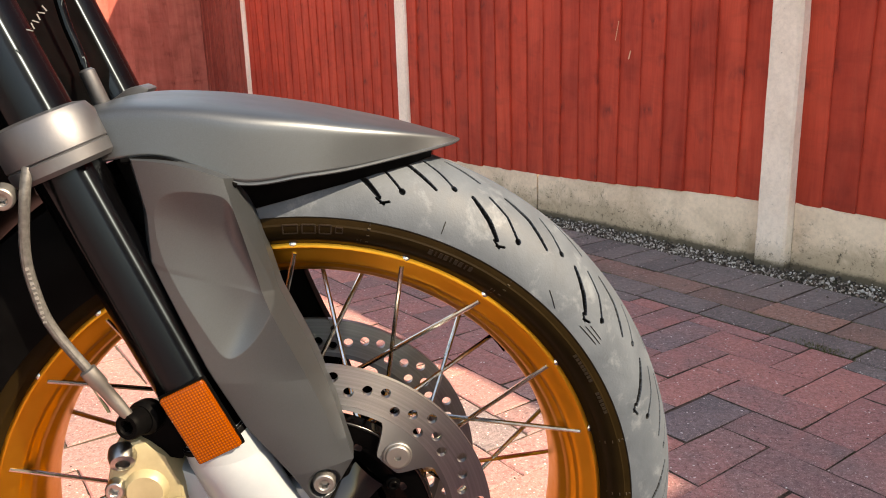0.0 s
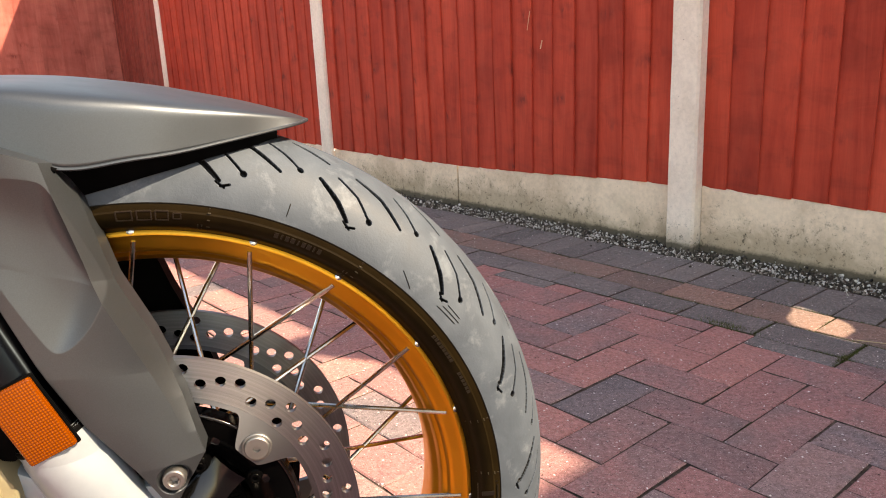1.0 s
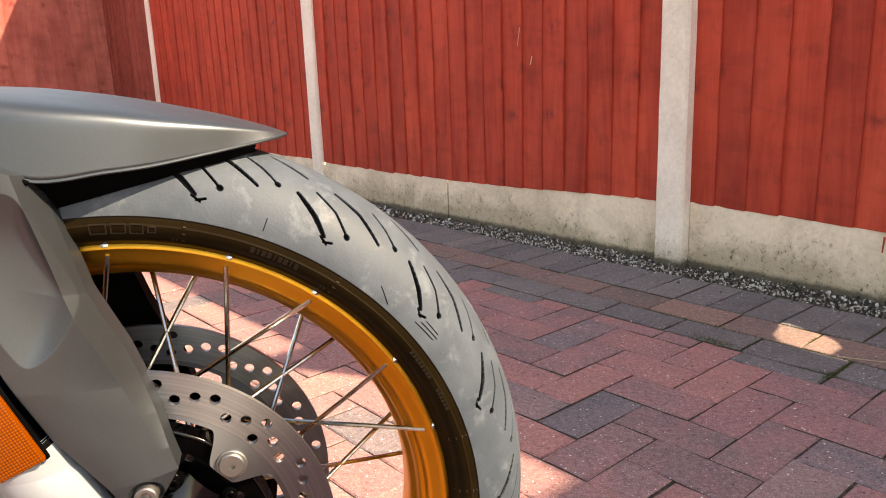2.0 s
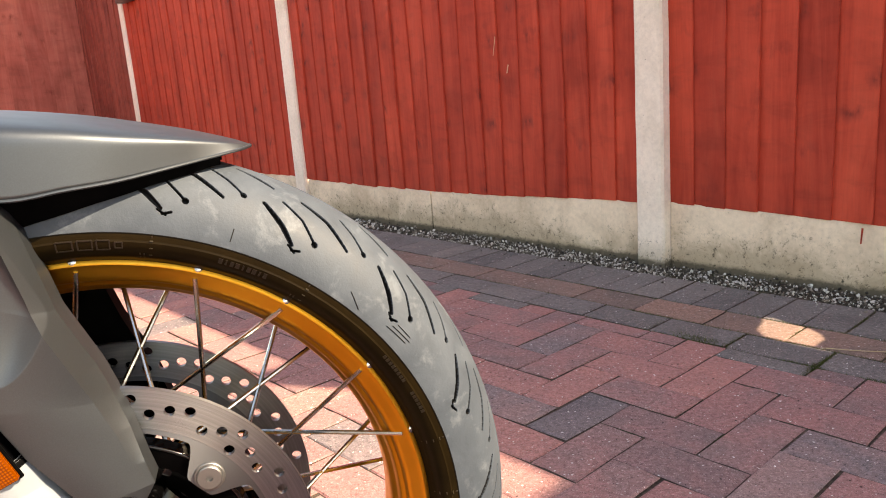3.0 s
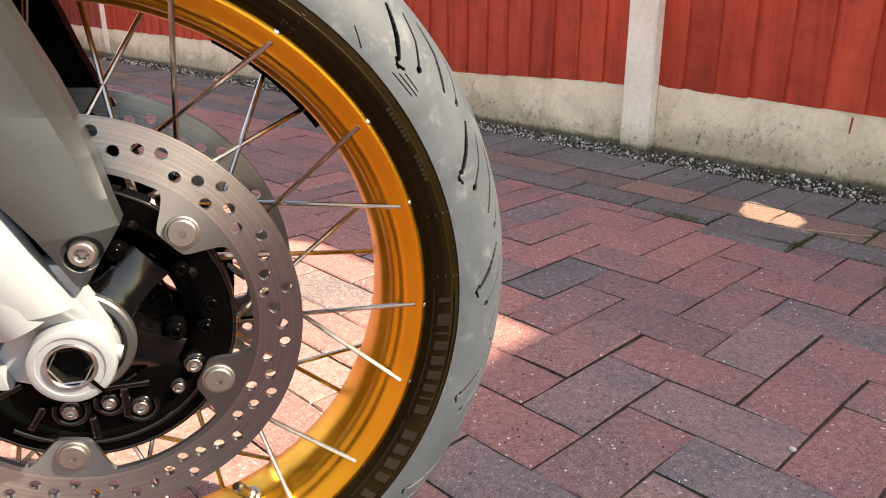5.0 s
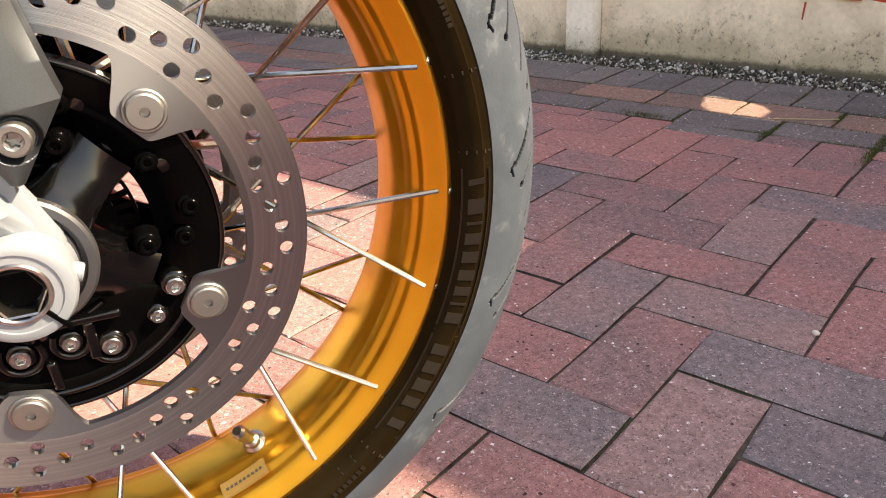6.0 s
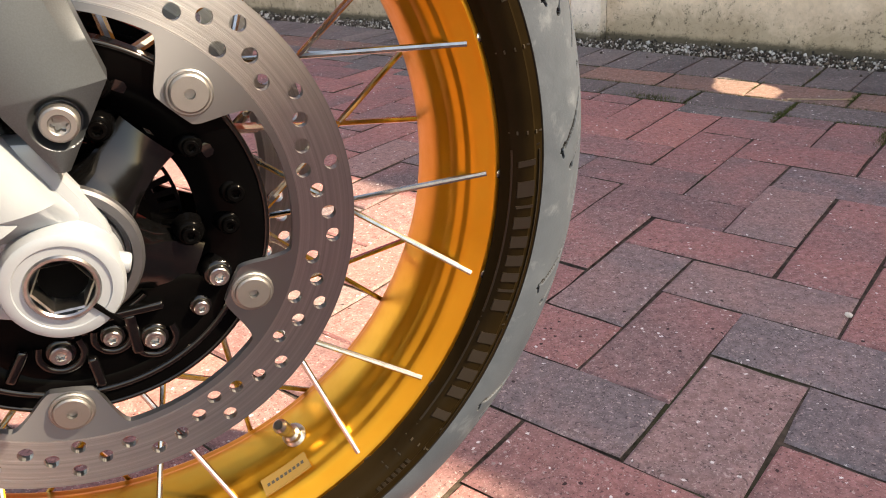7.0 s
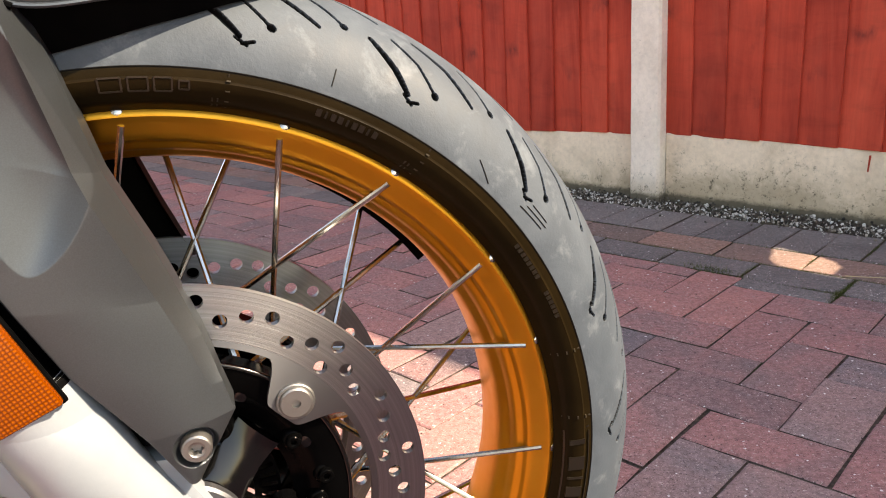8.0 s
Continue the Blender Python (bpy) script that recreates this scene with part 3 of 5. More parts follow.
def side_gate():
    """A boarded gate, square to the fence."""
    base = new("garden_gate")
    base.matrix_world = LAY @ pose(-60.2 * PITCH, 13.75 * PITCH, 0.05, 0, 0, -90)
    tagged(base, "faded red boarded garden gate beside the fence corner", "gate")
    for i in range(9):  # wide boards with wandering gaps
        bm = bmesh.new()
        rows = []
        for j in range(37):
            z = 1.78 * j / 36
            x0 = i * 0.15 + 0.006 * noise.noise((i * 4.1, z * 3.0, 0)) + 0.003
            x1 = (i + 1) * 0.15 + 0.006 * noise.noise((i * 4.1 + 4.1, z * 3.0, 0)) - 0.003
            rows.append([bm.verts.new(p) for p in ((x0 - 0.005, 0.009, z), (x0, -0.006, z), (x0 + 0.004, -0.009, z), (x1 - 0.004, -0.009, z), (x1, -0.006, z), (x1 + 0.005, 0.009, z))])
        for p, q in zip(rows, rows[1:]):
            for j in range(6):
                bm.faces.new((p[j], p[(j + 1) % 6], q[(j + 1) % 6], q[j]))
        bm.faces.new(rows[0][::-1])
        bm.faces.new(rows[-1])
        part("gate_board", bm, m_pale_gate, base)
    for z in (0.25, 1.5):
        bm = bmesh.new()
        add_box(bm, (1.34, 0.028, 0.1), pose(0.68, 0.024, z), 0.004, 1)
        part("gate_rail", bm, m_gate, base)
    return base


side_gate()
# small weathered box on the far fence panel
bm = bmesh.new()
add_box(bm, (0.20, 0.07, 0.16), LAY @ pose(-48.9 * PITCH, FACE * PITCH - 0.042, 1.385), 0.008, 2)
tagged(part("utility_box", bm, m_hose), "small dark grey box fixed to the red fence", "box")


k = Mat("grey_roughcast", rough=0.9, spec=0.3)
pos = k.world_coords()
k.color(k.ramp(k.noise(2.5, pos, 6.0, 0.65), [(0.3, (0.22, 0.225, 0.23)), (0.7, (0.28, 0.285, 0.29))]))
k.bump(k.noise(220.0, pos, 3.0), 0.3, 0.002)
m_roughcast = k.m


def plain_building(name, label, a0, a1, b0, b1, eaves, ridge, surface):
    """A closed, unseen building with pitched roof, added for its shadow and bounced light."""
    base = new(name)
    base.matrix_world = LAY
    tagged(base, label, "building")
    p = PITCH
    bm = bmesh.new()
    add_box(bm, ((a1 - a0) * p, (b1 - b0) * p, eaves), pose((a0 + a1) / 2 * p, (b0 + b1) / 2 * p, eaves / 2 - 0.01))
    part("wall", bm, surface, base, smooth=0)
    bm = bmesh.new()
    mid = (b0 + b1) / 2 * p
    vs = [bm.verts.new(v) for v in ((a0 * p, b0 * p, eaves), (a0 * p, mid, ridge), (a0 * p, b1 * p, eaves), (a1 * p, b0 * p, eaves), (a1 * p, mid, ridge), (a1 * p, b1 * p, eaves))]
    for f in ((0, 2, 1), (3, 4, 5), (0, 1, 4, 3), (1, 2, 5, 4), (0, 3, 5, 2)):
        bm.faces.new([vs[i] for i in f])
    bmesh.ops.recalc_face_normals(bm, faces=bm.faces)
    part("roof", bm, m_roof, base, smooth=0)
    return base


# unseen, added to tone the fill light and reflections from that side
plain_building("unseen_house", "unseen grey roughcast building across the driveway, added to shape bounced light", -75, 30, -110, -62, 3.2, 5.0, m_roughcast)
# garage and porch stay unseen: outlines fitted to the shade on the paving
plain_building("garage_porch", "unseen plain brick garage porch beside the fence end, placed for its shadow", 25.4, 28.19, 11.9, 20, 3.0, 3.02, m_wall)
plain_building("garage", "unseen plain brick garage across the driveway end, placed for its shadow", 28.2, 60, 5.0, 20.02, 3.0, 3.02, m_wall)


# ---- motorcycle: x ahead, y away from the near side, z up, from the front axle ----
AXLE = 0.317
UP = Vector((0.0051, -0.0216, 0.9998))
ahead = Vector((0.9736, 0.2282, 0.0))
side_dir = UP.cross(ahead).normalized()
bike = new("motorcycle")
turn = Matrix((ahead, side_dir, UP)).transposed().to_4x4()
bike.matrix_world = Matrix.Translation((0.0024, -0.211, 0.317)) @ turn @ Matrix.Translation((0, 0, -AXLE))
tagged(bike, "adventure motorcycle with gold spoked front wheel parked on paving", "motorcycle")


def bike_part(name, bm, mats, label="", smooth=30):
    ob = part(name, bm, mats, bike, label, smooth)
    ob.location = (0, 0, AXLE)
    return ob


# tyre: elliptic tread over rounded sidewalls, with sunken sipes
R0, TW, TH = 0.267, 0.061, 0.058
SPAN = 360.0 / 19
SIPES = [  # width, end dots, then (angle ahead, angle across)
    (0.0036, 0.0, ((0, -41.8), (-3.4, -55.0), (-5.6, -65.5))),
    (0.0013, 0.0044, ((-2.5, -34.1), (-5.8, -43.4), (-8.7, -57.5))),
    (0.0029, 0.0, ((-5.0, -25.6), (-9.2, -33.3), (-13.4, -47.9))),
    (0.0013, 0.0042, ((-11.1, -22.0), (-13.6, -31.0), (-16.0, -41.3))),
    (0.0026, 0.0, ((-14.3, -9.0), (-17.0, -15.5), (-19.6, -22.4))),
    (0.0012, 0.0, ((-5.9, -69.5), (-7.1, -67.4))),
    (0.0012, 0.0, ((-5.2, -66.5), (-6.4, -70.0))),
]


def tread_depth(theta, phi):
    """How deep the sipes cut at each angle round and across the tyre."""
    r = R0 + TH * np.cos(np.radians(phi))
    out = np.zeros_like(theta)
    for mirror in (1, -1):
        shift = 0.0 if mirror == 1 else SPAN / 2
        p = phi * mirror
        base = np.mod(theta - 62.6 - shift, SPAN)
        for wrap in (0.0, -SPAN, -2 * SPAN):
            t = base + wrap
            u, v = np.radians(t) * r, np.radians(p) * 0.0595
            for width, dot, pts in SIPES:
                q = [(math.radians(a) * (R0 + TH * math.cos(math.radians(c))), math.radians(c) * 0.0595) for a, c in pts]
                for leg, ((ax, ay), (bx, by)) in enumerate(zip(q, q[1:])):
                    dx, dy = bx - ax, by - ay
                    s = np.clip(((u - ax) * dx + (v - ay) * dy) / (dx * dx + dy * dy), 0, 1)
                    d = np.hypot(u - ax - s * dx, v - ay - s * dy)
                    taper = 1.0 if dot or width < 0.0015 else 0.4 + 0.6 * np.sin(np.pi * np.clip(0.12 + 0.76 * (leg + s) / (len(q) - 1), 0, 1))
                    out = np.maximum(out, np.clip((width * taper / 2 + 0.00035 - d) / 0.0007, 0, 1))
                if dot:
                    for cx, cy in q[-1:]:
                        out = np.maximum(out, np.clip((dot / 2 + 0.00035 - np.hypot(u - cx, v - cy)) / 0.0007, 0, 1))
    return out


def tyre_mesh():
    phis = np.concatenate([np.arange(-90, 20, 0.37), np.linspace(20, 90, 30)])
    side = [(0.2480, 0.0455), (0.2505, 0.0485), (0.2525, 0.0525), (0.2550, 0.0562), (0.2590, 0.0590), (0.2630, 0.0606), (0.2658, 0.0612)]
    angles = np.concatenate([np.arange(-40, 108, 0.09), np.arange(108, 320, 1.0)])
    n, cols = len(angles), len(phis) + 2 * len(side)
    tt, pp = np.meshgrid(angles, phis, indexing="ij")
    depth = tread_depth(tt, pp)
    depth[angles > 108] = 0.0
    depth *= 0.0045
    depth += 0.0005 * (np.abs(pp) > 84.9)
    ry = R0 + (TH - depth) * np.cos(np.radians(pp))
    yy = (TW - depth) * np.sin(np.radians(pp))
    sr = np.array([s[0] for s in side])
    sy = np.array([s[1] for s in side])
    r = np.concatenate([np.tile(sr, (n, 1)), ry, np.tile(sr[::-1], (n, 1))], 1)
    y = np.concatenate([np.tile(-sy, (n, 1)), yy, np.tile(sy[::-1], (n, 1))], 1)
    rad = np.radians(angles)[:, None]
    co = np.stack([r * np.cos(rad), y, r * np.sin(rad)], -1).reshape(-1, 3)
    i, j = np.meshgrid(np.arange(n), np.arange(cols - 1), indexing="ij")
    i2 = (i + 1) % n
    faces = np.stack([i * cols + j, i * cols + j + 1, i2 * cols + j + 1, i2 * cols + j], -1).reshape(-1, 4)
    slot = np.ones((n, cols - 1), int)
    ns = len(side)
    slot[:, :ns] = 0
    slot[:, -ns:] = 0
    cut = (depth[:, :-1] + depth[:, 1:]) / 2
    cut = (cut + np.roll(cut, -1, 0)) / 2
    # faces cut deeper than 1.1 mm get the near-black material
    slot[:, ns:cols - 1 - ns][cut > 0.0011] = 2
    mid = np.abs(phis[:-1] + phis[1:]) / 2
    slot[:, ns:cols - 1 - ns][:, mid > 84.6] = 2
    slot[:, ns:cols - 1 - ns][:, mid > 85.3] = 0
    me = bpy.data.meshes.new("tyre")
    me.from_pydata(co.tolist(), [], faces.tolist())
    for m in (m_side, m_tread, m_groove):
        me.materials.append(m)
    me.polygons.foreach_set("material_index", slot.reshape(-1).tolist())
    me.polygons.foreach_set("use_smooth", [True] * len(me.polygons))
    me.set_sharp_from_angle(angle=radians(40))
    return me


tyre = bike_part("tyre", tyre_mesh(), None, "black road tyre with grey scuffed tread and curved sipes")


def wheel_at(r, theta, y):
    t = radians(theta)
    return Vector((r * math.cos(t), y, r * math.sin(t)))


def side_y(r):
    """The near sidewall's depth at a radius."""
    return -np.interp(r, [0.2505, 0.2525, 0.255, 0.259, 0.263, 0.267, 0.272], [0.0485, 0.0525, 0.0562, 0.059, 0.0606, 0.0611, 0.0604])


def marking(bm, theta, r, w, h, lift=0.0006, skew=0.0):
    """A raised bar on the sidewall: w round the wheel, h along the radius."""
    q = []
    for dr in (-h / 2, h / 2):
        for dt in (-w / 2, w / 2):
            rr = r + dr
            q.append(wheel_at(rr, theta + math.degrees((dt + skew * dr) / rr), side_y(rr) - lift))
    low = [v + Vector((0, lift * 2.5, 0)) for v in q]
    top = [bm.verts.new(v) for v in q]
    bot = [bm.verts.new(v) for v in low]
    o = (0, 1, 3, 2)
    bm.faces.new([top[i] for i in o])
    for a, b in zip(o, o[1:] + o[:1]):
        bm.faces.new((top[a], bot[a], bot[b], top[b]))


def glyph_box(bm, theta, r, w, h, line):
    """An outlined block letter shape: four thin bars."""
    marking(bm, theta, r + h / 2, w, line)
    marking(bm, theta, r - h / 2, w, line)
    d = math.degrees(w / 2 / r)
    marking(bm, theta - d, r, line, h)
    marking(bm, theta + d, r, line, h)


def marks(rows):
    """One patch of small raised bars: angle, radius, width, height, lean."""
    bm = bmesh.new()
    for t, r, w, h, lean in rows:
        marking(bm, t, r, w, h, 0.0007, lean)
    part("sidewall_marking", bm, m_mark, tyre)


# single thin moulded tick and small hatch lines on the shoulder
for pts in (((65.5, -69.5), (65.5, -79.0)), ((45.5, -73.0), (42.8, -80.5)), ((37.4, -75.4), (33.0, -74.0)), ((36.6, -72.0), (32.6, -71.0)), ((36.0, -68.5), (33.0, -68.2))):
    bm = bmesh.new()
    line = []
    for i in range(7):
        t, q = (pts[0][j] + (pts[1][j] - pts[0][j]) * i / 6 for j in (0, 1))
        line.append(wheel_at(R0 + (TH + 0.0001) * math.cos(radians(q)), t, (TW + 0.0001) * math.sin(radians(q))))
    add_sweep(bm, line, 0.0004, 6, 2)
    part("shoulder_tick", bm, m_groove, tyre)

# outlined code shapes on the upper sidewall
bm = bmesh.new()
for t, w, h in ((89.0, 0.0105, 0.0070), (86.1, 0.0095, 0.0070), (83.5, 0.0085, 0.0070), (81.3, 0.0050, 0.0045)):
    glyph_box(bm, t, 0.2632, w, h, 0.0009)
part("sidewall_marking", bm, m_mark, tyre)
marks([(66.0 - i * 0.92, 0.2622, (0.0030, 0.0012, 0.0027)[i % 3], 0.0040, 0.0) for i in range(9)])
marks([(33.6 - i * 0.8, 0.2640, 0.0024, 0.0030, 0.0) for i in range(8)] + [(25.0 - i * 0.8, 0.2640, 0.0024, 0.0030, 0.0) for i in range(6)])
for t in (76.6, 51.6, 14.6, 3.4, -47.6):
    bm = bmesh.new()
    marking(bm, t, 0.2620, 0.0009, 0.0185)
    part("mould_line", bm, m_flash, tyre)
    for q in (-0.0055, 0.0, 0.0055):  # flash left by the mould's vents
        bm = bmesh.new()
        marking(bm, t, 0.2620 + q, 0.0022, 0.0007)
        part("mould_flash", bm, m_flash, tyre)
for t in (53.4, 52.8, 78.2, 77.6, -50.6, -53.4):
    bm = bmesh.new()
    marking(bm, t, 0.2555, 0.0008, 0.0045)
    part("mould_line", bm, m_mark, tyre)
# two long sunken-looking panels with thick raised block shapes: the maker's lettering as plain bars
for a0, a1, shapes in ((0.9, -24.4, ((-0.9, 0.0060), (-4.6, 0.0125), (-7.2, 0.0040), (-9.6, 0.0100), (-12.5, 0.0100), (-15.4, 0.0095), (-18.0, 0.0085), (-20.1, 0.0040), (-22.5, 0.0100))), (-26.0, -44.5, ((-28.0, 0.0100), (-31.2, 0.0110), (-34.4, 0.0115), (-37.6, 0.0100), (-41.8, 0.0090)))):
    bm = bmesh.new()
    n = 40
    for i in range(n):
        t0, t1 = a0 + (a1 - a0) * i / n, a0 + (a1 - a0) * (i + 1) / n
        for r in (0.2536, 0.2694):
            marking(bm, (t0 + t1) / 2, r, abs(radians(t1 - t0)) * r * 1.02, 0.0007, 0.0005)
    marking(bm, a0, 0.2615, 0.0009, 0.0158, 0.0005, 0.45)
    marking(bm, a1, 0.2615, 0.0009, 0.0158, 0.0005, 0.45)
    part("panel_edge", bm, m_mark, tyre)
    for t, w in shapes:
        bm = bmesh.new()
        marking(bm, t, 0.2612, w - 0.0022, 0.0098, 0.0012, 0.2)
        part("raised_shape", bm, m_mark, tyre)
marks([(-50.6 - i * 1.0, 0.2640, 0.0026, 0.0036, 0.0) for i in range(7)] + [(-60.0 - i * 0.8, 0.2600, 0.0020, 0.0030, 0.0) for i in range(6)])

# rim
bm = bmesh.new()
half = [(0.2525, 0.0425), (0.2525, 0.0442), (0.2512, 0.0456), (0.2482, 0.0472), (0.2468, 0.0479), (0.2456, 0.0479), (0.2446, 0.0470), (0.2415, 0.0452), (0.2365, 0.0428), (0.2330, 0.0408), (0.2318, 0.0392),
        (0.2312, 0.0368), (0.2298, 0.0352), (0.2275, 0.0338), (0.2258, 0.0312), (0.2250, 0.0270), (0.2240, 0.0240), (0.2215, 0.0215), (0.2195, 0.0170), (0.2188, 0.0090), (0.2186, 0.0)]
inner = [(r, -y) for r, y in half] + [(r, y) for r, y in half[::-1][1:]]
back = [(0.2465, 0.030), (0.2465, -0.030)]
add_ring(bm, inner + back, 288)
rim = bike_part("rim", bm, m_gold, "gold anodised alloy spoked rim", 40)

# spokes laced from the rim edges to the hub flanges, in crossing pairs
TIPS = {-1: [(17.0, 1), (-3.0, -1)], 1: [(0.3, 1), (14.3, -1)]}
for side in (-1, 1):
    for k36 in range(10):
        for t0, way in TIPS[side]:
            th = t0 + 36 * k36
            tip = wheel_at(0.2378, th, side * 0.0425)
            hub_end = wheel_at(0.096, th + way * 24.5, side * -0.034)
            d = (hub_end - tip).normalized()
            bm = bmesh.new()
            add_rod(bm, tip - d * 0.004, hub_end, 0.0020, 8)
            add_rod(bm, hub_end - d * 0.024, hub_end + d * 0.002, 0.0030, 8)
            part("spoke", bm, m_spoke, rim)
            bm = bmesh.new()
            m, _ = along(wheel_at(0.2494, th, side * 0.0462), wheel_at(0.2520, th, side * 0.0510))
            add_lathe(bm, [(0.0033, -0.002), (0.0033, 0.0002), (0.0024, 0.0008), (0.0, 0.0010)], m, 12, caps=False)
            part("nipple", bm, m_spoke, rim)

# valve, label and balance weights
bm = bmesh.new()
p0, p1 = wheel_at(0.2195, -62.5, -0.012), wheel_at(0.1965, -62.0, -0.026)
d = (p1 - p0).normalized()
m, h = along(p0, p1)
add_lathe(bm, [(0.0085, 0), (0.0085, 0.004), (0.0062, 0.006), (0.0062, 0.011), (0.0042, 0.013), (0.0042, 0.022), (0.0050, 0.0225), (0.0050, h + 0.006), (0.0032, h + 0.009), (0, h + 0.009)], m, 16)
part("tyre_valve", bm, m_bolt, rim, "chrome tyre valve")
bm = bmesh.new()
add_ring(bm, [(0.2286, -0.0385), (0.2270, -0.0385), (0.2230, -0.0270), (0.2246, -0.0270)], 12, True, -71.5, -62.5)
part("rim_label", bm, m_label, rim, "small dull maker's label")
bm = bmesh.new()
for i in range(9):
    add_ring(bm, [(0.2255, -0.0338), (0.2250, -0.0338), (0.2245, -0.0318), (0.2250, -0.0318)], 2, True, -70.6 + i * 0.85, -70.1 + i * 0.85)
part("label_print", bm, m_dark, rim)
bm = bmesh.new()
for i in range(6):
    add_ring(bm, [(0.2200, 0.022), (0.2135, 0.022), (0.2135, 0.040), (0.2220, 0.040)], 4, True, 33.6 + i * 4.5, 37.9 + i * 4.5)
part("balance_weight", bm, m_plastic, rim, "black stick-on balance weights")


# brake rotors
def rotor_bmesh():
    bm = bmesh.new()
    n = 360
    outer = [bm.verts.new(wheel_at(0.1525, i, 0)) for i in range(n)]
    inn = []
    for i in range(n):
        dlt = abs((i - 42 + 36) % 72 - 36)
        s = min(1.0, max(0.0, (15.5 - dlt) / 8.5))
        s = s * s * (3 - 2 * s)
        tip = 0.0015 * (1 - min(1.0, dlt / 8.0) ** 2)
        inn.append(bm.verts.new(wheel_at(0.1165 - 0.027 * s - tip, i, 0)))
    loops = [outer, inn]
    rows = [(0.127, 0.1432), (0.1305,), (0.1355,), (0.1408,), (0.1295,), (0.1345,), (0.126, 0.1425), (0.1355,), (0.1297,), (0.1405,), (0.1375,), (0.1322,)]
    for k5 in range(5):
        for j, radii in enumerate(rows):
            for r in radii:
                c = wheel_at(r, -64.9 + 72 * k5 + 6 * j, 0)
                loops.append([bm.verts.new(c + Vector((0.0043 * math.cos(a * math.pi / 7), 0, 0.0043 * math.sin(a * math.pi / 7)))) for a in range(14)])
    edges = [bm.edges.new((lp[i], lp[(i + 1) % len(lp)])) for lp in loops for i in range(len(lp))]
    faces = [g for g in bmesh.ops.triangle_fill(bm, use_beauty=True, edges=edges)["geom"] if isinstance(g, bmesh.types.BMFace)]
    got = bmesh.ops.extrude_face_region(bm, geom=faces)["geom"]
    bmesh.ops.translate(bm, verts=[g for g in got if isinstance(g, bmesh.types.BMVert)], vec=(0, 0.0048, 0))
    bmesh.ops.recalc_face_normals(bm, faces=bm.faces)
    return bm


def brake_disc(y, face):
    me = mesh_of("brake_disc", rotor_bmesh(), m_disc, 25)
    disc = new("brake_disc", me)
    disc.parent = bike
    disc.location = (0, y, AXLE)
    tagged(disc, "drilled steel brake rotor with worn braking band")
    for k5 in range(5):
        c = wheel_at(0.1005, 42 + 72 * k5, -0.0004 if face < 0 else 0.0052)
        bm = bmesh.new()
        m, _ = along(c, c + Vector((0, face, 0)))
        add_lathe(bm, [(0.0120, -0.001), (0.0120, 0.0010), (0.0112, 0.0016), (0.0103, 0.0016), (0.0100, 0.0032), (0.0090, 0.0040), (0.0028, 0.0041), (0.0025, 0.0016), (0, 0.0016)], m, 24, caps=False)
        part("disc_button", bm, m_blast, disc)
    return disc


brake_disc(-0.0535, -1)
brake_disc(0.0490, 1)

# hub: open spider with a gloss black ring
bm = bmesh.new()
for face in (-1, 1):
    add_ring(bm, [(0.1045, face * 0.047), (0.1035, face * 0.0485), (0.090, face * 0.049), (0.082, face * 0.0465), (0.077 if face > 0 else 0.074, face * 0.040), (0.076 if face > 0 else 0.067, face * 0.037), (0.077 if face > 0 else 0.068, face * 0.030), (0.083, face * 0.028), (0.098, face * 0.026), (0.1045, face * 0.034)], 120)
hub = bike_part("hub", bm, m_black, "gloss black cast hub with spider arms")
bm = bmesh.new()
m, _ = along((0, -0.062, 0), (0, 0.062, 0))
add_lathe(bm, [(0.020, 0), (0.031, 0.0), (0.033, 0.004), (0.030, 0.020), (0.026, 0.040), (0.026, 0.084), (0.030, 0.104), (0.033, 0.120), (0.031, 0.124), (0.020, 0.124)], m, 48)
part("hub_barrel", bm, m_black, hub)
for face in (-1, 1):
    for k5 in range(5):
        t = 42 + 72 * k5
        bm = bmesh.new()
        rows = []
        for r, w, y0, y1 in ((0.026, 0.0215, 0.0625, 0.034), (0.032, 0.0195, 0.0615, 0.034), (0.040, 0.0175, 0.0575, 0.034), (0.052, 0.0170, 0.0500, 0.034), (0.062, 0.0180, 0.0465, 0.033), (0.0685, 0.0190, 0.0455, 0.032), (0.0695, 0.0195, 0.0385, 0.032), (0.080, 0.024, 0.0385, 0.032)):
            u, v = wheel_at(1, t, 0), wheel_at(1, t + 90, 0)
            rows.append([bm.verts.new(u * r + v * s * w + Vector((0, face * yy, 0))) for s, yy in ((-1.0, y1), (-0.97, y0 - 0.010), (-0.86, y0 - 0.0035), (-0.5, y0 - 0.001), (0.0, y0), (0.5, y0 - 0.001), (0.86, y0 - 0.0035), (0.97, y0 - 0.010), (1.0, y1))])
        for a, b in zip(rows, rows[1:]):
            for j in range(8):
                bm.faces.new((a[j], a[j + 1], b[j + 1], b[j]))
            bm.faces.new((a[8], a[0], b[0], b[8]))
        bmesh.ops.recalc_face_normals(bm, faces=bm.faces)
        part("spider_arm", bm, m_gloss, hub, smooth=50)
    # spoke flange and sensor ring
    bm = bmesh.new()
    add_ring(bm, [(0.0985, face * 0.028), (0.0985, face * 0.040), (0.088, face * 0.040), (0.088, face * 0.028)], 90)
    part("spoke_flange", bm, m_black, hub)
bm = bmesh.new()
add_ring(bm, [(0.060, -0.030), (0.058, -0.030), (0.058, -0.0285), (0.060, -0.0285)], 96)
add_ring(bm, [(0.048, -0.030), (0.043, -0.030), (0.043, -0.0285), (0.048, -0.0285)], 96)
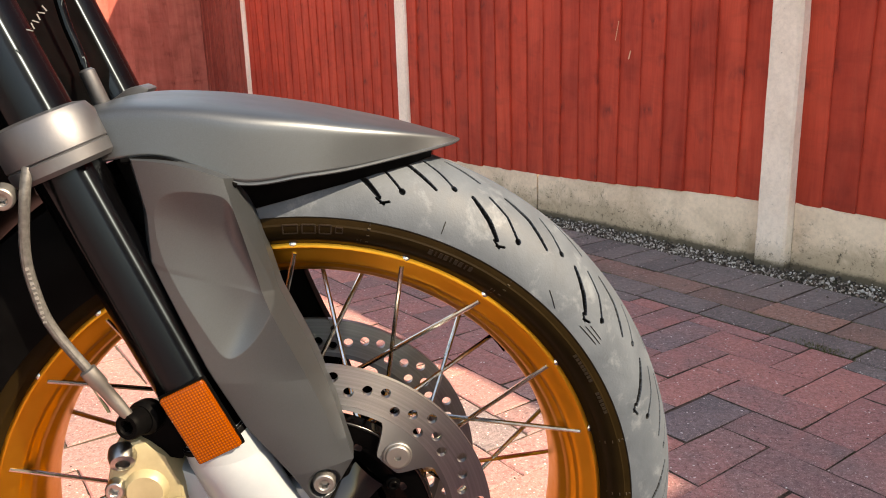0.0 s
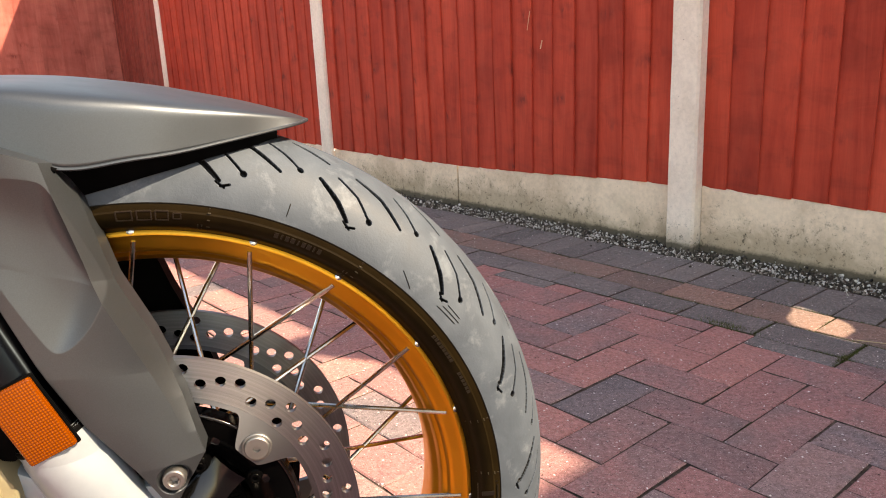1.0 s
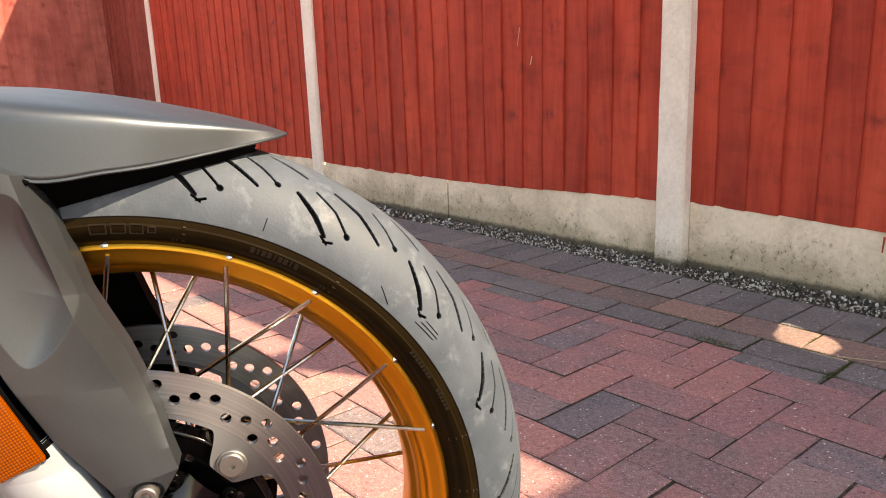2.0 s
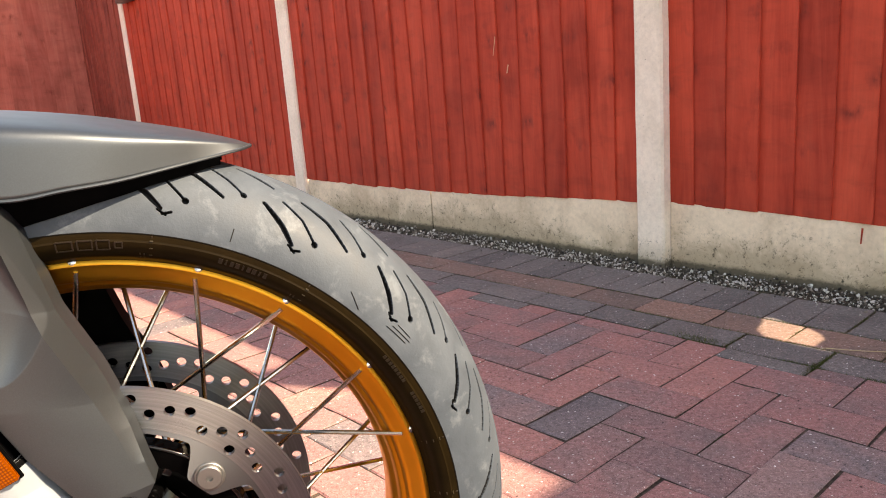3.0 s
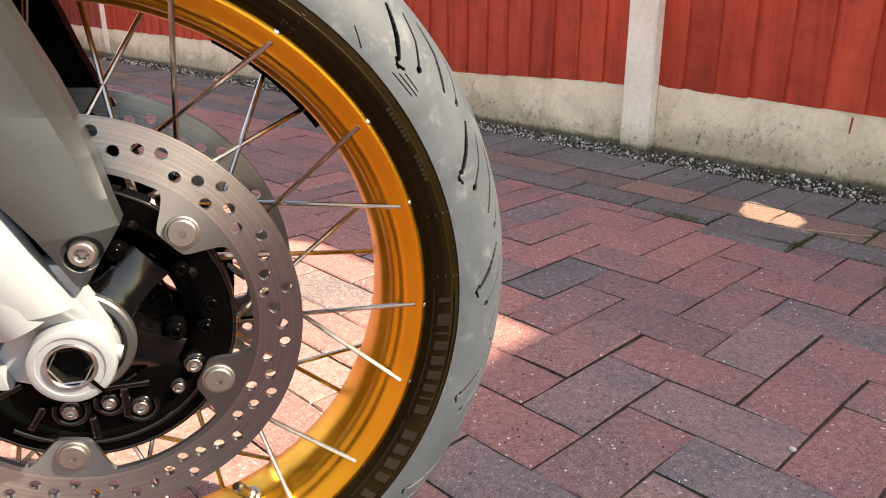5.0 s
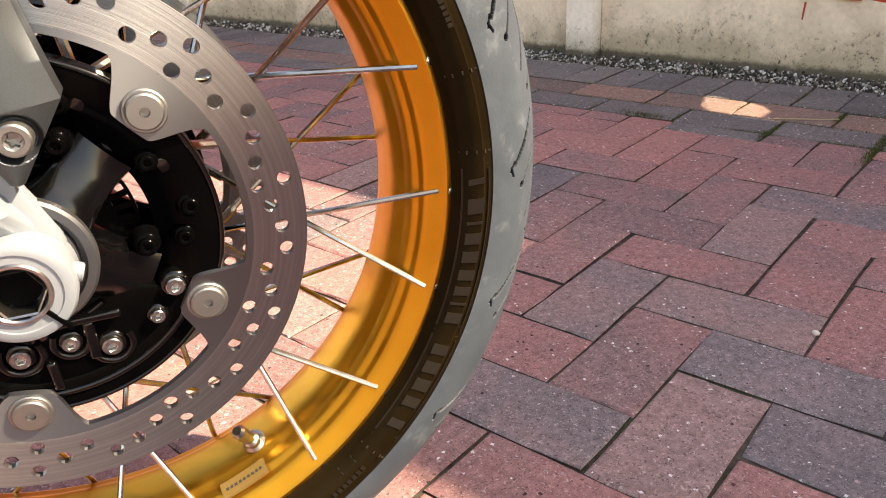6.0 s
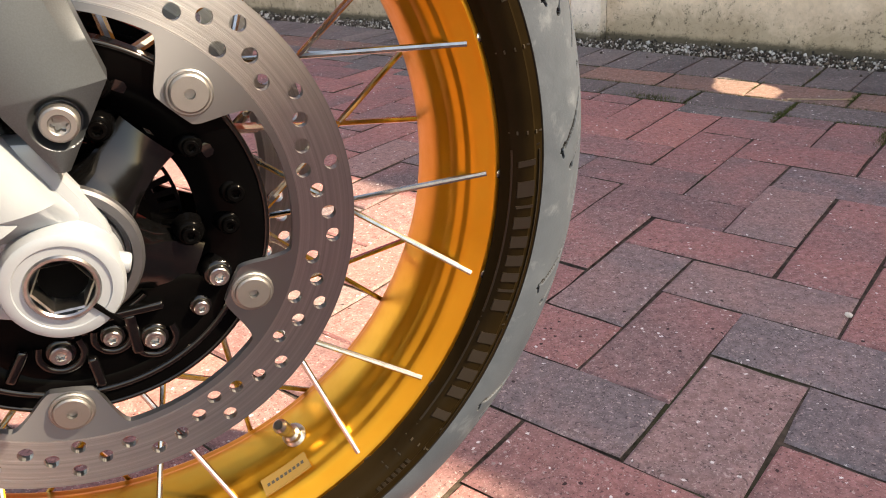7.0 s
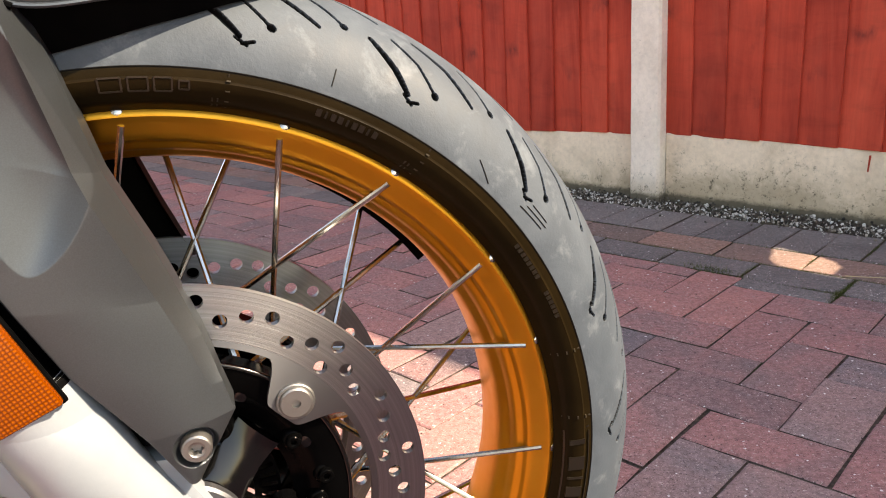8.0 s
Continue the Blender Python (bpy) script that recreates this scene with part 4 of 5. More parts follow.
for i in range(48):
    add_ring(bm, [(0.0582, -0.030), (0.0478, -0.030), (0.0478, -0.0285), (0.0582, -0.0285)], 2, True, i * 7.5, i * 7.5 + 3.6)
part("sensor_ring", bm, m_black, hub)
# the carrier's lower casting, with its lugs
bm = bmesh.new()
low = [wheel_at(r, t, 0) for r, t in ((0.098, -28), (0.096, -45), (0.094, -62), (0.094, -80), (0.092, -100), (0.088, -116), (0.080, -134), (0.068, -146), (0.045, -140), (0.042, -110), (0.042, -80), (0.044, -55), (0.060, -32))]
add_plate(bm, [(v.x, v.z) for v in low], -0.0475, -0.030, 0.006)
part("carrier_casting", bm, m_black, hub)
for x, z, x2, z2, w in ((0.020, -0.050, 0.020, -0.076, 0.007), (-0.004, -0.070, -0.003, -0.090, 0.010), (-0.034, -0.056, -0.046, -0.074, 0.012), (-0.044, -0.036, -0.066, -0.046, 0.012)):
    bm = bmesh.new()
    m, h = along((x, -0.0468, z), (x2, -0.0468, z2))
    add_box(bm, (w, 0.0060, h), m @ pose(0, 0, h / 2), 0.0024, 3)
    part("carrier_rib", bm, m_gloss, hub, smooth=60)
bm = bmesh.new()
add_box(bm, (0.034, 0.010, 0.0050), pose(0.022, -0.0490, -0.0465), 0.0018, 3)
part("carrier_rib", bm, m_gloss, hub, smooth=60)
# raised walls that curl round the lower screws
for x, z, r in ((0.030, -0.068, 0.0115), (-0.018, -0.064, 0.0115), (0.009, -0.061, 0.0100)):
    bm = bmesh.new()
    add_sweep(bm, [(x + r * math.cos(q), -0.0470, z + r * math.sin(q)) for q in (2.6, 3.3, 4.0, 4.7, 5.4, 6.1, 6.8)], 0.0026, 10, 4)
    part("screw_wall", bm, m_gloss, hub, smooth=80)
for x, z, r in ((0.071, -0.038, 0.0058), (0.088, 0.009, 0.0052), (0.082, -0.009, 0.0045), (0.030, -0.068, 0.0058), (0.009, -0.061, 0.0050), (-0.018, -0.064, 0.0058), (0.058, -0.055, 0.0045)):
    for turn72 in (0, 72, 144):
        if turn72 and r > 0.0055:
            continue
        v = Vector((x, 0, z))
        v.rotate(Euler((0, -radians(turn72), 0)))
        bm = bmesh.new()
        m, _ = along((v.x, -0.044, v.z), (v.x, -0.055, v.z))
        add_lathe(bm, [(r * 1.9, -0.004), (r * 1.6, 0.0005), (r * 1.45, 0.0035), (r * 1.2, 0.0048), (r * 0.9, 0.0048)], m, 20, caps=False)
        part("bolt_boss", bm, m_gloss if turn72 == 0 and z < -0.03 else m_black, hub, smooth=60)
        bm = bmesh.new()
        add_bolt(bm, (v.x, -0.0482, v.z), r, 0.0045)
        part("hub_bolt", bm, m_bolt if turn72 == 0 and z < -0.03 else m_black, hub)
for t in (24, 60, 84, 108):
    bm = bmesh.new()
    add_box(bm, (0.012, 0.008, 0.009), Matrix.Translation(wheel_at(0.088, t, -0.0445)) @ pose(0, 0, 0, 0, -t, 0), 0.0025, 2)
    part("hub_lug", bm, m_gloss, hub)
bead = [(math.cos(math.radians(q * 45)), math.sin(math.radians(q * 45))) for q in range(8)]
for r, y, thick, a0, a1 in ((0.1030, -0.0480, 0.0016, 0.0, 360.0), (0.0930, -0.0480, 0.0026, -128.0, -34.0), (0.0500, -0.0480, 0.0024, -138.0, -52.0)):
    bm = bmesh.new()
    add_ring(bm, [(r + thick * c, y - thick * s) for c, s in bead], 120, True, a0, a1)
    part("casting_bead", bm, m_gloss, hub, smooth=80)
bm = bmesh.new()
m, _ = along((0, -0.064, 0), (0, -0.080, 0))
add_lathe(bm, [(0.024, 0), (0.0365, 0.0), (0.0375, 0.002), (0.0375, 0.007), (0.0360, 0.009), (0.0318, 0.009), (0.0310, 0.0035), (0.0285, 0.0035), (0.0280, 0.0085), (0.020, 0.0085)], m, 64)
part("seal_cover", bm, m_alu, hub, "silver wheel bearing cover")

# fork: axis runs back and up
RAKE = 0.377


def on_fork(z, y=-0.085):
    return Vector((-0.014 - RAKE * z, y, z))




def fork_leg(s):
    y = -0.085 * s
    bm = bmesh.new()
    add_rod(bm, on_fork(0.100, y), on_fork(0.62, y), 0.0232, 48)
    leg = bike_part("fork_leg", bm, m_tube, "gloss black fork tube in a silver-white lower")
    # cast lower with the axle boss and the caliper arm
    bm = bmesh.new()
    m, h = along(on_fork(0.030, y), on_fork(0.122, y))
    add_lathe(bm, [(0.021, -0.004), (0.0235, 0.012), (0.0255, 0.04), (0.0268, h - 0.006), (0.0262, h - 0.001), (0.0236, h)], m, 48)
    m, h = along((0.0, s * -0.060, -0.002), (0.0, s * -0.100, -0.002))
    add_lathe(bm, [(0.020, 0), (0.0262, 0.002), (0.0275, 0.006), (0.0275, h - 0.004), (0.0262, h - 0.001), (0.0240, h), (0.0212, h), (0.0208, h - 0.0008), (0.0162, h - 0.0008), (0.0150, h - 0.016), (0.0, h - 0.016)], m, 48)
    rows = []
    for z, xc, rx, yc, ry in ((0.110, -0.0555, 0.0270, 0.085, 0.0255), (0.100, -0.0515, 0.0296, 0.085, 0.0276), (0.086, -0.0460, 0.0299, 0.085, 0.0272), (0.070, -0.0396, 0.0304, 0.0848, 0.0264), (0.052, -0.0318, 0.0312, 0.0843, 0.0248), (0.036, -0.0240, 0.0322, 0.0836, 0.0218), (0.018, -0.0145, 0.0330, 0.0745, 0.0085), (0.000, -0.0080, 0.0325, 0.0740, 0.0080), (-0.014, -0.0060, 0.0270, 0.0740, 0.0075), (-0.024, -0.0050, 0.0180, 0.0740, 0.0070), (-0.0285, -0.0045, 0.0080, 0.0740, 0.0060)):
        rows.append([bm.verts.new((xc + rx * math.cos(q * math.pi / 20), s * (-yc + ry * math.sin(q * math.pi / 20)), z)) for q in range(40)])
    for p, q in zip(rows, rows[1:]):
        for j in range(40):
            bm.faces.new((p[j], p[(j + 1) % 40], q[(j + 1) % 40], q[j]))
    bm.faces.new(rows[-1])
    outline = [(0.006, 0.062), (0.010, 0.046), (0.018, 0.030), (0.0255, 0.012), (0.022, -0.008), (0.0, -0.0285), (-0.020, -0.026), (-0.046, -0.017), (-0.052, -0.004), (-0.040, 0.014), (-0.036, 0.028), (-0.046, 0.050), (-0.055, 0.070)]
    add_plate(bm, outline, s * -0.082, s * -0.062, 0.006)
    arm = [(-0.038, -0.020), (-0.044, 0.002), (-0.092, 0.030), (-0.110, 0.050), (-0.122, 0.044), (-0.112, 0.016), (-0.080, -0.012)]
    add_plate(bm, arm, s * -0.092, s * -0.068, 0.005)
    brace = [(-0.046, 0.052), (-0.052, 0.074), (-0.092, 0.098), (-0.112, 0.092), (-0.102, 0.074)]
    add_plate(bm, brace, s * -0.092, s * -0.070, 0.004)
    part("fork_lower", bm, m_white, leg, "silver-white cast fork lower")
    bm = bmesh.new()
    m, h = along(on_fork(0.117, y), on_fork(0.127, y))
    add_lathe(bm, [(0.0272, 0), (0.0272, 0.003), (0.0255, 0.0052), (0.0234, 0.0052)], m, 48, caps=False)
    part("dust_seal", bm, m_plastic, leg)
    # hollow axle with its hexagon
    bm = bmesh.new()
    m, _ = along((0.0, s * -0.0985, -0.002), (0.0, s * -0.110, -0.002))
    add_lathe(bm, [(0.0166, 0.0), (0.0166, 0.0010), (0.0158, 0.0022), (0.0146, 0.0022), (0.0138, 0.0012)], m, 40, caps=False)
    add_lathe(bm, [(0.0140, 0.0012), (0.0131, 0.0002), (0.0126, -0.013)], m, 6, caps=False)
    part("axle", bm, m_bolt, leg, "steel axle end with a hexagon socket")
    # black disc put in for the shade inside the hollow axle
    bm = bmesh.new()
    add_lathe(bm, [(0.0110, -0.0100), (0.0105, -0.0102), (0.0, -0.0102)], m, 24, caps=False)
    part("axle_bore", bm, m_plastic, leg)
    # dark bar laid in the boss as the shade of its clamp slot
    bm = bmesh.new()
    add_box(bm, (0.0022, 0.003, 0.015), pose(0.0155, s * -0.0992, -0.0195, 0, -38, 0))
    part("clamp_slot", bm, m_plastic, leg)
    bm = bmesh.new()
    add_bolt(bm, (0.0255, s * -0.088, 0.000), 0.0052, 0.005, (0.9, 0, -0.35))
    part("pinch_bolt", bm, m_white, leg)
    if s == -1:
        return leg
    # silver bridge clamp
    bm = bmesh.new()
    m, h = along(on_fork(0.317, y), on_fork(0.353, y))
    add_lathe(bm, [(0.0245, 0.0), (0.031, 0.0), (0.0335, 0.003), (0.0338, 0.0105), (0.0326, 0.0115), (0.0338, 0.0125), (0.0335, h - 0.008), (0.0305, h - 0.002), (0.0245, h)], m, 64)
    add_box(bm, (0.06, 0.05, 0.026), Matrix.Translation(on_fork(0.332, y - s * -0.045)) @ pose(0, 0, 0, 0, -20, 0), 0.006, 2)
    part("fork_clamp", bm, m_alu, leg, "silver cast fork clamp")
    bm = bmesh.new()
    add_bolt(bm, on_fork(0.311, y) + Vector((-0.031, s * -0.034, -0.003)), 0.0078, 0.006, (0.15, -s, -0.2))
    part("clamp_bolt", bm, m_blast, leg)
    return leg


near_leg = fork_leg(1)
fork_leg(-1)
# amber side reflector on its bracket
bm = bmesh.new()
m = Matrix.Translation((-0.0628, -0.1115, 0.1405)) @ pose(0, 0, 0, 0, -23.0, 0)
add_box(bm, (0.0335, 0.0055, 0.0560), m, 0.0022, 3)
part("side_reflector", bm, m_amber, near_leg, "amber plastic side reflector")
bm = bmesh.new()
add_box(bm, (0.0360, 0.0040, 0.0585), m @ pose(0, 0.0036, 0), 0.0018, 2)
add_box(bm, (0.018, 0.012, 0.03), m @ pose(0.0, 0.010, 0), 0.002, 2)
part("reflector_bracket", bm, m_plastic, near_leg)
# printed marks on the tube
bm = bmesh.new()
m = Matrix.Translation((-0.1290, -0.1085, 0.4120)) @ pose(0, 0, 0, 0, -50, 0)
for i in range(6):
    add_box(bm, (0.0007, 0.0006, 0.0038), m @ pose(-0.008 + i * 0.0032, 0, 0, 0, (-25, 30, -20, 28, -30, 15)[i], 0))
part("tube_print", bm, m_print, near_leg)

# fork guard with its sunken pocket
LEFT = ((-0.094, 0.324), (-0.089, 0.290), (-0.0905, 0.256), (-0.0755, 0.2155), (-0.060, 0.175), (-0.039, 0.128), (-0.0085, 0.082), (0.0095, 0.0495))
RIGHT = ((-0.024, 0.305), (-0.0145, 0.264), (-0.005, 0.223), (0.0065, 0.192), (0.018, 0.161), (0.0290, 0.130), (0.0400, 0.0855), (0.016, 0.0485))
POCKET = ((-0.0845, 0.298), (-0.077, 0.3055), (-0.056, 0.307), (-0.031, 0.298), (-0.006, 0.219), (-0.022, 0.190), (-0.045, 0.1755), (-0.0705, 0.223), (-0.0858, 0.257), (-0.0865, 0.278))


def on_curve(pts, s):
    """A smooth line through the points, s from 0 to 1."""
    s *= len(pts) - 1
    i = min(int(s), len(pts) - 2)
    t = s - i
    p1, p2 = Vector(pts[i]), Vector(pts[i + 1])
    p0 = Vector(pts[i - 1]) if i > 0 else 2 * p1 - p2
    p3 = Vector(pts[i + 2]) if i + 2 < len(pts) else 2 * p2 - p1
    return 0.5 * ((2 * p1) + (p2 - p0) * t + (2 * p0 - 5 * p1 + 4 * p2 - p3) * t * t + (3 * p1 - p0 - 3 * p2 + p3) * t ** 3)


def on_line(pts, s):
    s *= len(pts) - 1
    i = min(int(s), len(pts) - 2)
    return Vector(pts[i]).lerp(Vector(pts[i + 1]), s - i)


def pocket_depth(x, z):
    """A scoop of sloping walls that meet in soft valleys: long and flat behind, steep ahead."""
    total = math.exp(-420 * 0.0105)
    for i, (ax, az) in enumerate(POCKET):
        bx, bz = POCKET[(i + 1) % len(POCKET)]
        dx, dz = bx - ax, bz - az
        c = ((x - ax) * dz - (z - az) * dx) / math.hypot(dx, dz)
        if c < 0:
            return 0.0
        steep = 0.36 if i in (6, 7, 8, 9) else 1.3 if i == 3 else 0.62 if i in (4, 5) else 0.40
        total += math.exp(-420 * steep * c)
    return max(0.0, -math.log(total) / 420)


def guard_mesh(s):
    bm = bmesh.new()
    nu, nv = (420, 120) if s == 1 else (60, 30)
    rows = []
    for i in range(nu + 1):
        u = i / nu
        a, b = on_line(LEFT, u), on_line(RIGHT, u)
        row = []
        for j in range(nv + 1):
            v = j / nv
            x, z = a.lerp(b, v)
            z += 0.005 * math.sin(math.pi * v) * max(0, 1 - u * 7)
            low = max(0.0, (u - 0.3) / 0.7)
            y = -0.096 + 0.008 * low * low * (3 - 2 * low)
            y -= 0.007 * (1 - (2 * v - 1) ** 2) * (1 - 0.6 * u)
            y += 0.26 * (x - a.lerp(b, 0.5).x) * min(1.0, max(0.0, (u - 0.3) / 0.3))  # the lower end turns forward
            e = max(0.0, (v - 0.875) / 0.125)
            y += 0.022 * e * min(1.0, max(0.0, (0.80 - u) / 0.3))
            e = max(0.0, (0.06 - v) / 0.06)
            y += 0.010 * e
            y += pocket_depth(x, z)
            dip = min(1.0, max(0.0, (0.0125 - math.hypot(x - 0.017, z - 0.071)) / 0.0035))
            y += 0.0058 * dip * dip * (3 - 2 * dip)
            row.append(bm.verts.new((x, s * y, z)))
        rows.append(row)
    for a, b in zip(rows, rows[1:]):
        for j in range(nv):
            bm.faces.new((a[j], a[j + 1], b[j + 1], b[j]))
    # folded back edges
    rim_loop = rows[0] + [r[-1] for r in rows[1:]] + rows[-1][-2::-1] + [r[0] for r in rows[-2:0:-1]]
    back = [bm.verts.new(v.co + Vector((0, s * 0.022, 0))) for v in rim_loop]
    n = len(rim_loop)
    for i in range(n):
        bm.faces.new((rim_loop[i], rim_loop[(i + 1) % n], back[(i + 1) % n], back[i]))
    bmesh.ops.recalc_face_normals(bm, faces=bm.faces)
    return bm


for s in (1, -1):
    guard = bike_part("fork_guard", guard_mesh(s), m_grey if s == 1 else m_plastic, "satin grey fork guard with a sunken pocket", 13)
    bm = bmesh.new()
    add_bolt(bm, (0.017, s * -0.0875, 0.071), 0.0084, 0.0060, (0, -s, 0))
    part("guard_bolt", bm, m_blast, guard)

for s in (1, -1):
    bm = bmesh.new()
    add_plate(bm, [(-0.112, 0.330), (-0.030, 0.300), (0.000, 0.200), (0.032, 0.110), (0.016, 0.075), (-0.006, 0.072), (-0.030, 0.120), (-0.070, 0.215)], s * -0.070, s * -0.062, 0.002)
    bike_part("guard_backing", bm, m_plastic, "matt black inner carrier of the fork guard")

# mudguard: a leaf-shaped shell over the tyre
CROWN = ((-0.168, 0.342), (-0.160, 0.345), (-0.150, 0.349), (-0.139, 0.352), (-0.107, 0.3595), (-0.060, 0.358), (-0.019, 0.3535), (0.020, 0.3468), (0.053, 0.3395), (0.085, 0.332), (0.112, 0.3245), (0.127, 0.3200), (0.1375, 0.3165))
EDGE = ((-0.160, 0.300), (-0.152, 0.304), (-0.142, 0.312), (-0.125, 0.318), (-0.098, 0.3235), (-0.069, 0.3225), (-0.025, 0.3035), (0.018, 0.305), (0.048, 0.3065), (0.083, 0.3105), (0.114, 0.3138), (0.130, 0.3152), (0.138, 0.316))
WIDE = (0.075, 0.078, 0.082, 0.084, 0.086, 0.087, 0.086, 0.0775, 0.067, 0.0510, 0.031, 0.0165, 0.0008)


def mudguard_mesh():
    bm = bmesh.new()
    nu, nv = 168, 48
    rows = []
    for i in range(nu + 1):
        u = i / nu
        c, e = on_curve(CROWN, u), on_curve(EDGE, u)
        w = on_curve([(q, 0.0) for q in WIDE], u).x
        row = []
        for j in range(nv + 1):
            v = 2 * j / nv - 1
            av = abs(v)
            side = max(0.0, av - 0.35) / 0.65
            q = 0.07 * min(1.0, av / 0.35) ** 2 + 0.93 * side
            flat = 0.94
            across = flat / 0.35 * av if av < 0.35 else flat + (1 - flat) * side
            row.append(bm.verts.new((c.x + (e.x - c.x) * q, math.copysign(w * across, v), c.y + (e.y - c.y) * q)))
        rows.append(row)
    for a, b in zip(rows, rows[1:]):
        for j in range(nv):
            bm.faces.new((a[j], a[j + 1], b[j + 1], b[j]))
    for _ in range(10):
        bmesh.ops.smooth_vert(bm, verts=[v for r in rows[2:-2] for v in r[1:-1]], factor=0.5, use_axis_x=True, use_axis_y=True, use_axis_z=True)
    bmesh.ops.recalc_face_normals(bm, faces=bm.faces)
    return bm


mud = bike_part("mudguard", mudguard_mesh(), [m_grey, m_plastic], "satin grey front mudguard with a pointed tip", 50)
sol = mud.modifiers.new("shell", "SOLIDIFY")
sol.thickness, sol.offset = 0.0030, -1.0
sol.material_offset = 1
for s in (-1, 1):
    bm = bmesh.new()
    line = []
    for i in range(25):
        u = 0.48 + 0.515 * i / 24
        e = on_curve(EDGE, u)
        line.append((e.x, s * on_curve([(q, 0.0) for q in WIDE], u).x, e.y - 0.0006))
    add_sweep(bm, line, 0.0013, 8, 3)
    part("rolled_edge", bm, m_grey, mud)
# black sheet from mudguard edge to tyre, added as the shadow cast there
SHADOW_EDGE = ((100.0, 81.0), (95.1, 77.9), (89.6, 73.2), (85.2, 67.0), (80.6, 58.6), (76.0, 46.0), (73.2, 36.5), (71.4, 27.0), (69.5, 14.0))
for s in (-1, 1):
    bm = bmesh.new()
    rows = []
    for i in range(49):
        theta, phi = on_curve(SHADOW_EDGE, i / 48)
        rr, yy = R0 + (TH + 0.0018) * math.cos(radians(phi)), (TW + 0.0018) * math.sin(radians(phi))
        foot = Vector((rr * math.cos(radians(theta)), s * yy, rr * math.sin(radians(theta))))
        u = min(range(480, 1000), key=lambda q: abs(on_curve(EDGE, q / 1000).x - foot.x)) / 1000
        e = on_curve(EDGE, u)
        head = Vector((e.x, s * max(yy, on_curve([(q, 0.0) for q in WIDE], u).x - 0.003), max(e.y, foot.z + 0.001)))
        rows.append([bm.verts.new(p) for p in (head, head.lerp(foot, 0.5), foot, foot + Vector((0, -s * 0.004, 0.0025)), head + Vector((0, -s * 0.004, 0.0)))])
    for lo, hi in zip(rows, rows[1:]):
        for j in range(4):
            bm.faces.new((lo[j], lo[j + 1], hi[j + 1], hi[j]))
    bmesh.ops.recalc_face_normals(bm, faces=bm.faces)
    part("inner_lip", bm, m_plastic, mud, "black sheet added as the mudguard's shadow on the tyre")
bm = bmesh.new()
add_sweep(bm, [(-0.098, -0.0895, 0.3222), (-0.080, -0.0895, 0.3228), (-0.066, -0.0893, 0.3200), (-0.044, -0.0885, 0.3105), (-0.026, -0.0875, 0.3020)], 0.0018, 8)
part("seam_gasket", bm, m_plastic, mud)
bm = bmesh.new()
add_plate(bm, [(-0.142, 0.352), (-0.128, 0.361), (-0.117, 0.3635), (-0.110, 0.3600), (-0.118, 0.352), (-0.142, 0.345)], 0.056, 0.086, 0.002)
part("mudguard_bracket", bm, m_alu, mud)

bm = bmesh.new()
add_ring(bm, [(0.262, -0.068), (0.300, -0.071), (0.328, -0.058), (0.3365, 0.0), (0.328, 0.058), (0.300, 0.071), (0.262, 0.068), (0.262, 0.0655), (0.299, 0.0685), (0.326, 0.056), (0.334, 0.0), (0.326, -0.056), (0.299, -0.0685), (0.262, -0.0655)], 30, True, 104, 147)
part("mudguard_skirt", bm, m_plastic, mud, "matt black rear skirt of the mudguard")

# near brake hose, caliper
bm = bmesh.new()
add_sweep(bm, [(-0.146, -0.112, 0.330), (-0.149, -0.120, 0.308), (-0.1545, -0.120, 0.274), (-0.1535, -0.120, 0.250), (-0.147, -0.120, 0.222), (-0.128, -0.119, 0.187)], 0.0034, 12)
hose = bike_part("brake_hose", bm, m_hose, "thin braided brake hose with pale print")
bm = bmesh.new()
m, h = along((-0.130, -0.1192, 0.190), (-0.1095, -0.1145, 0.151))
add_lathe(bm, [(0.0036, 0), (0.0056, 0.001), (0.0056, 0.014), (0.0046, 0.016), (0.0046, 0.030), (0.0038, h)], m, 16)
part("hose_ferrule", bm, m_blast, hose)
bm = bmesh.new()
for q in range(12):
    f = q / 11
    p = Vector((-0.1540, -0.1232, 0.262)).lerp(Vector((-0.1490, -0.1232, 0.226)), f)
    add_box(bm, (0.0022, 0.0006, 0.0013 if q % 3 else 0.0021), Matrix.Translation(p) @ pose(0, 0, 0, 0, -12, 0))
part("hose_print", bm, m_print, hose)
bm = bmesh.new()
add_bolt(bm, (-0.1065, -0.108, 0.1435), 0.0100, 0.012, (-0.35, -0.9, 0.1))
m, _ = along((-0.100, -0.094, 0.142), (-0.108, -0.113, 0.144))
add_lathe(bm, [(0.0115, 0), (0.0125, 0.004), (0.0125, 0.010), (0.0105, 0.013)], m, 24)
part("banjo_bolt", bm, m_plastic, hose, "black banjo bolt")

bm = bmesh.new()
body = [(-0.128, 0.122), (-0.108, 0.128), (-0.092, 0.112), (-0.084, 0.090), (-0.082, 0.050), (-0.092, 0.010), (-0.116, 0.004), (-0.136, 0.030), (-0.140, 0.080)]
add_plate(bm, body, -0.104, -0.030, 0.007)
for zc in (0.088, 0.058, 0.028):
    m, h = along((-0.108, -0.098, zc), (-0.108, -0.112, zc))
    add_lathe(bm, [(0.0165, 0), (0.0155, 0.008), (0.0125, 0.012), (0.0, 0.012)], m, 28)
add_box(bm, (0.050, 0.006, 0.007), pose(-0.106, -0.108, 0.073, 0, -10, 0), 0.002, 2)
caliper = bike_part("brake_caliper", bm, m_caliper, "dull gold four-piston brake caliper")
bm = bmesh.new()
m, h = along((-0.122, -0.100, 0.118), (-0.118, -0.118, 0.110))
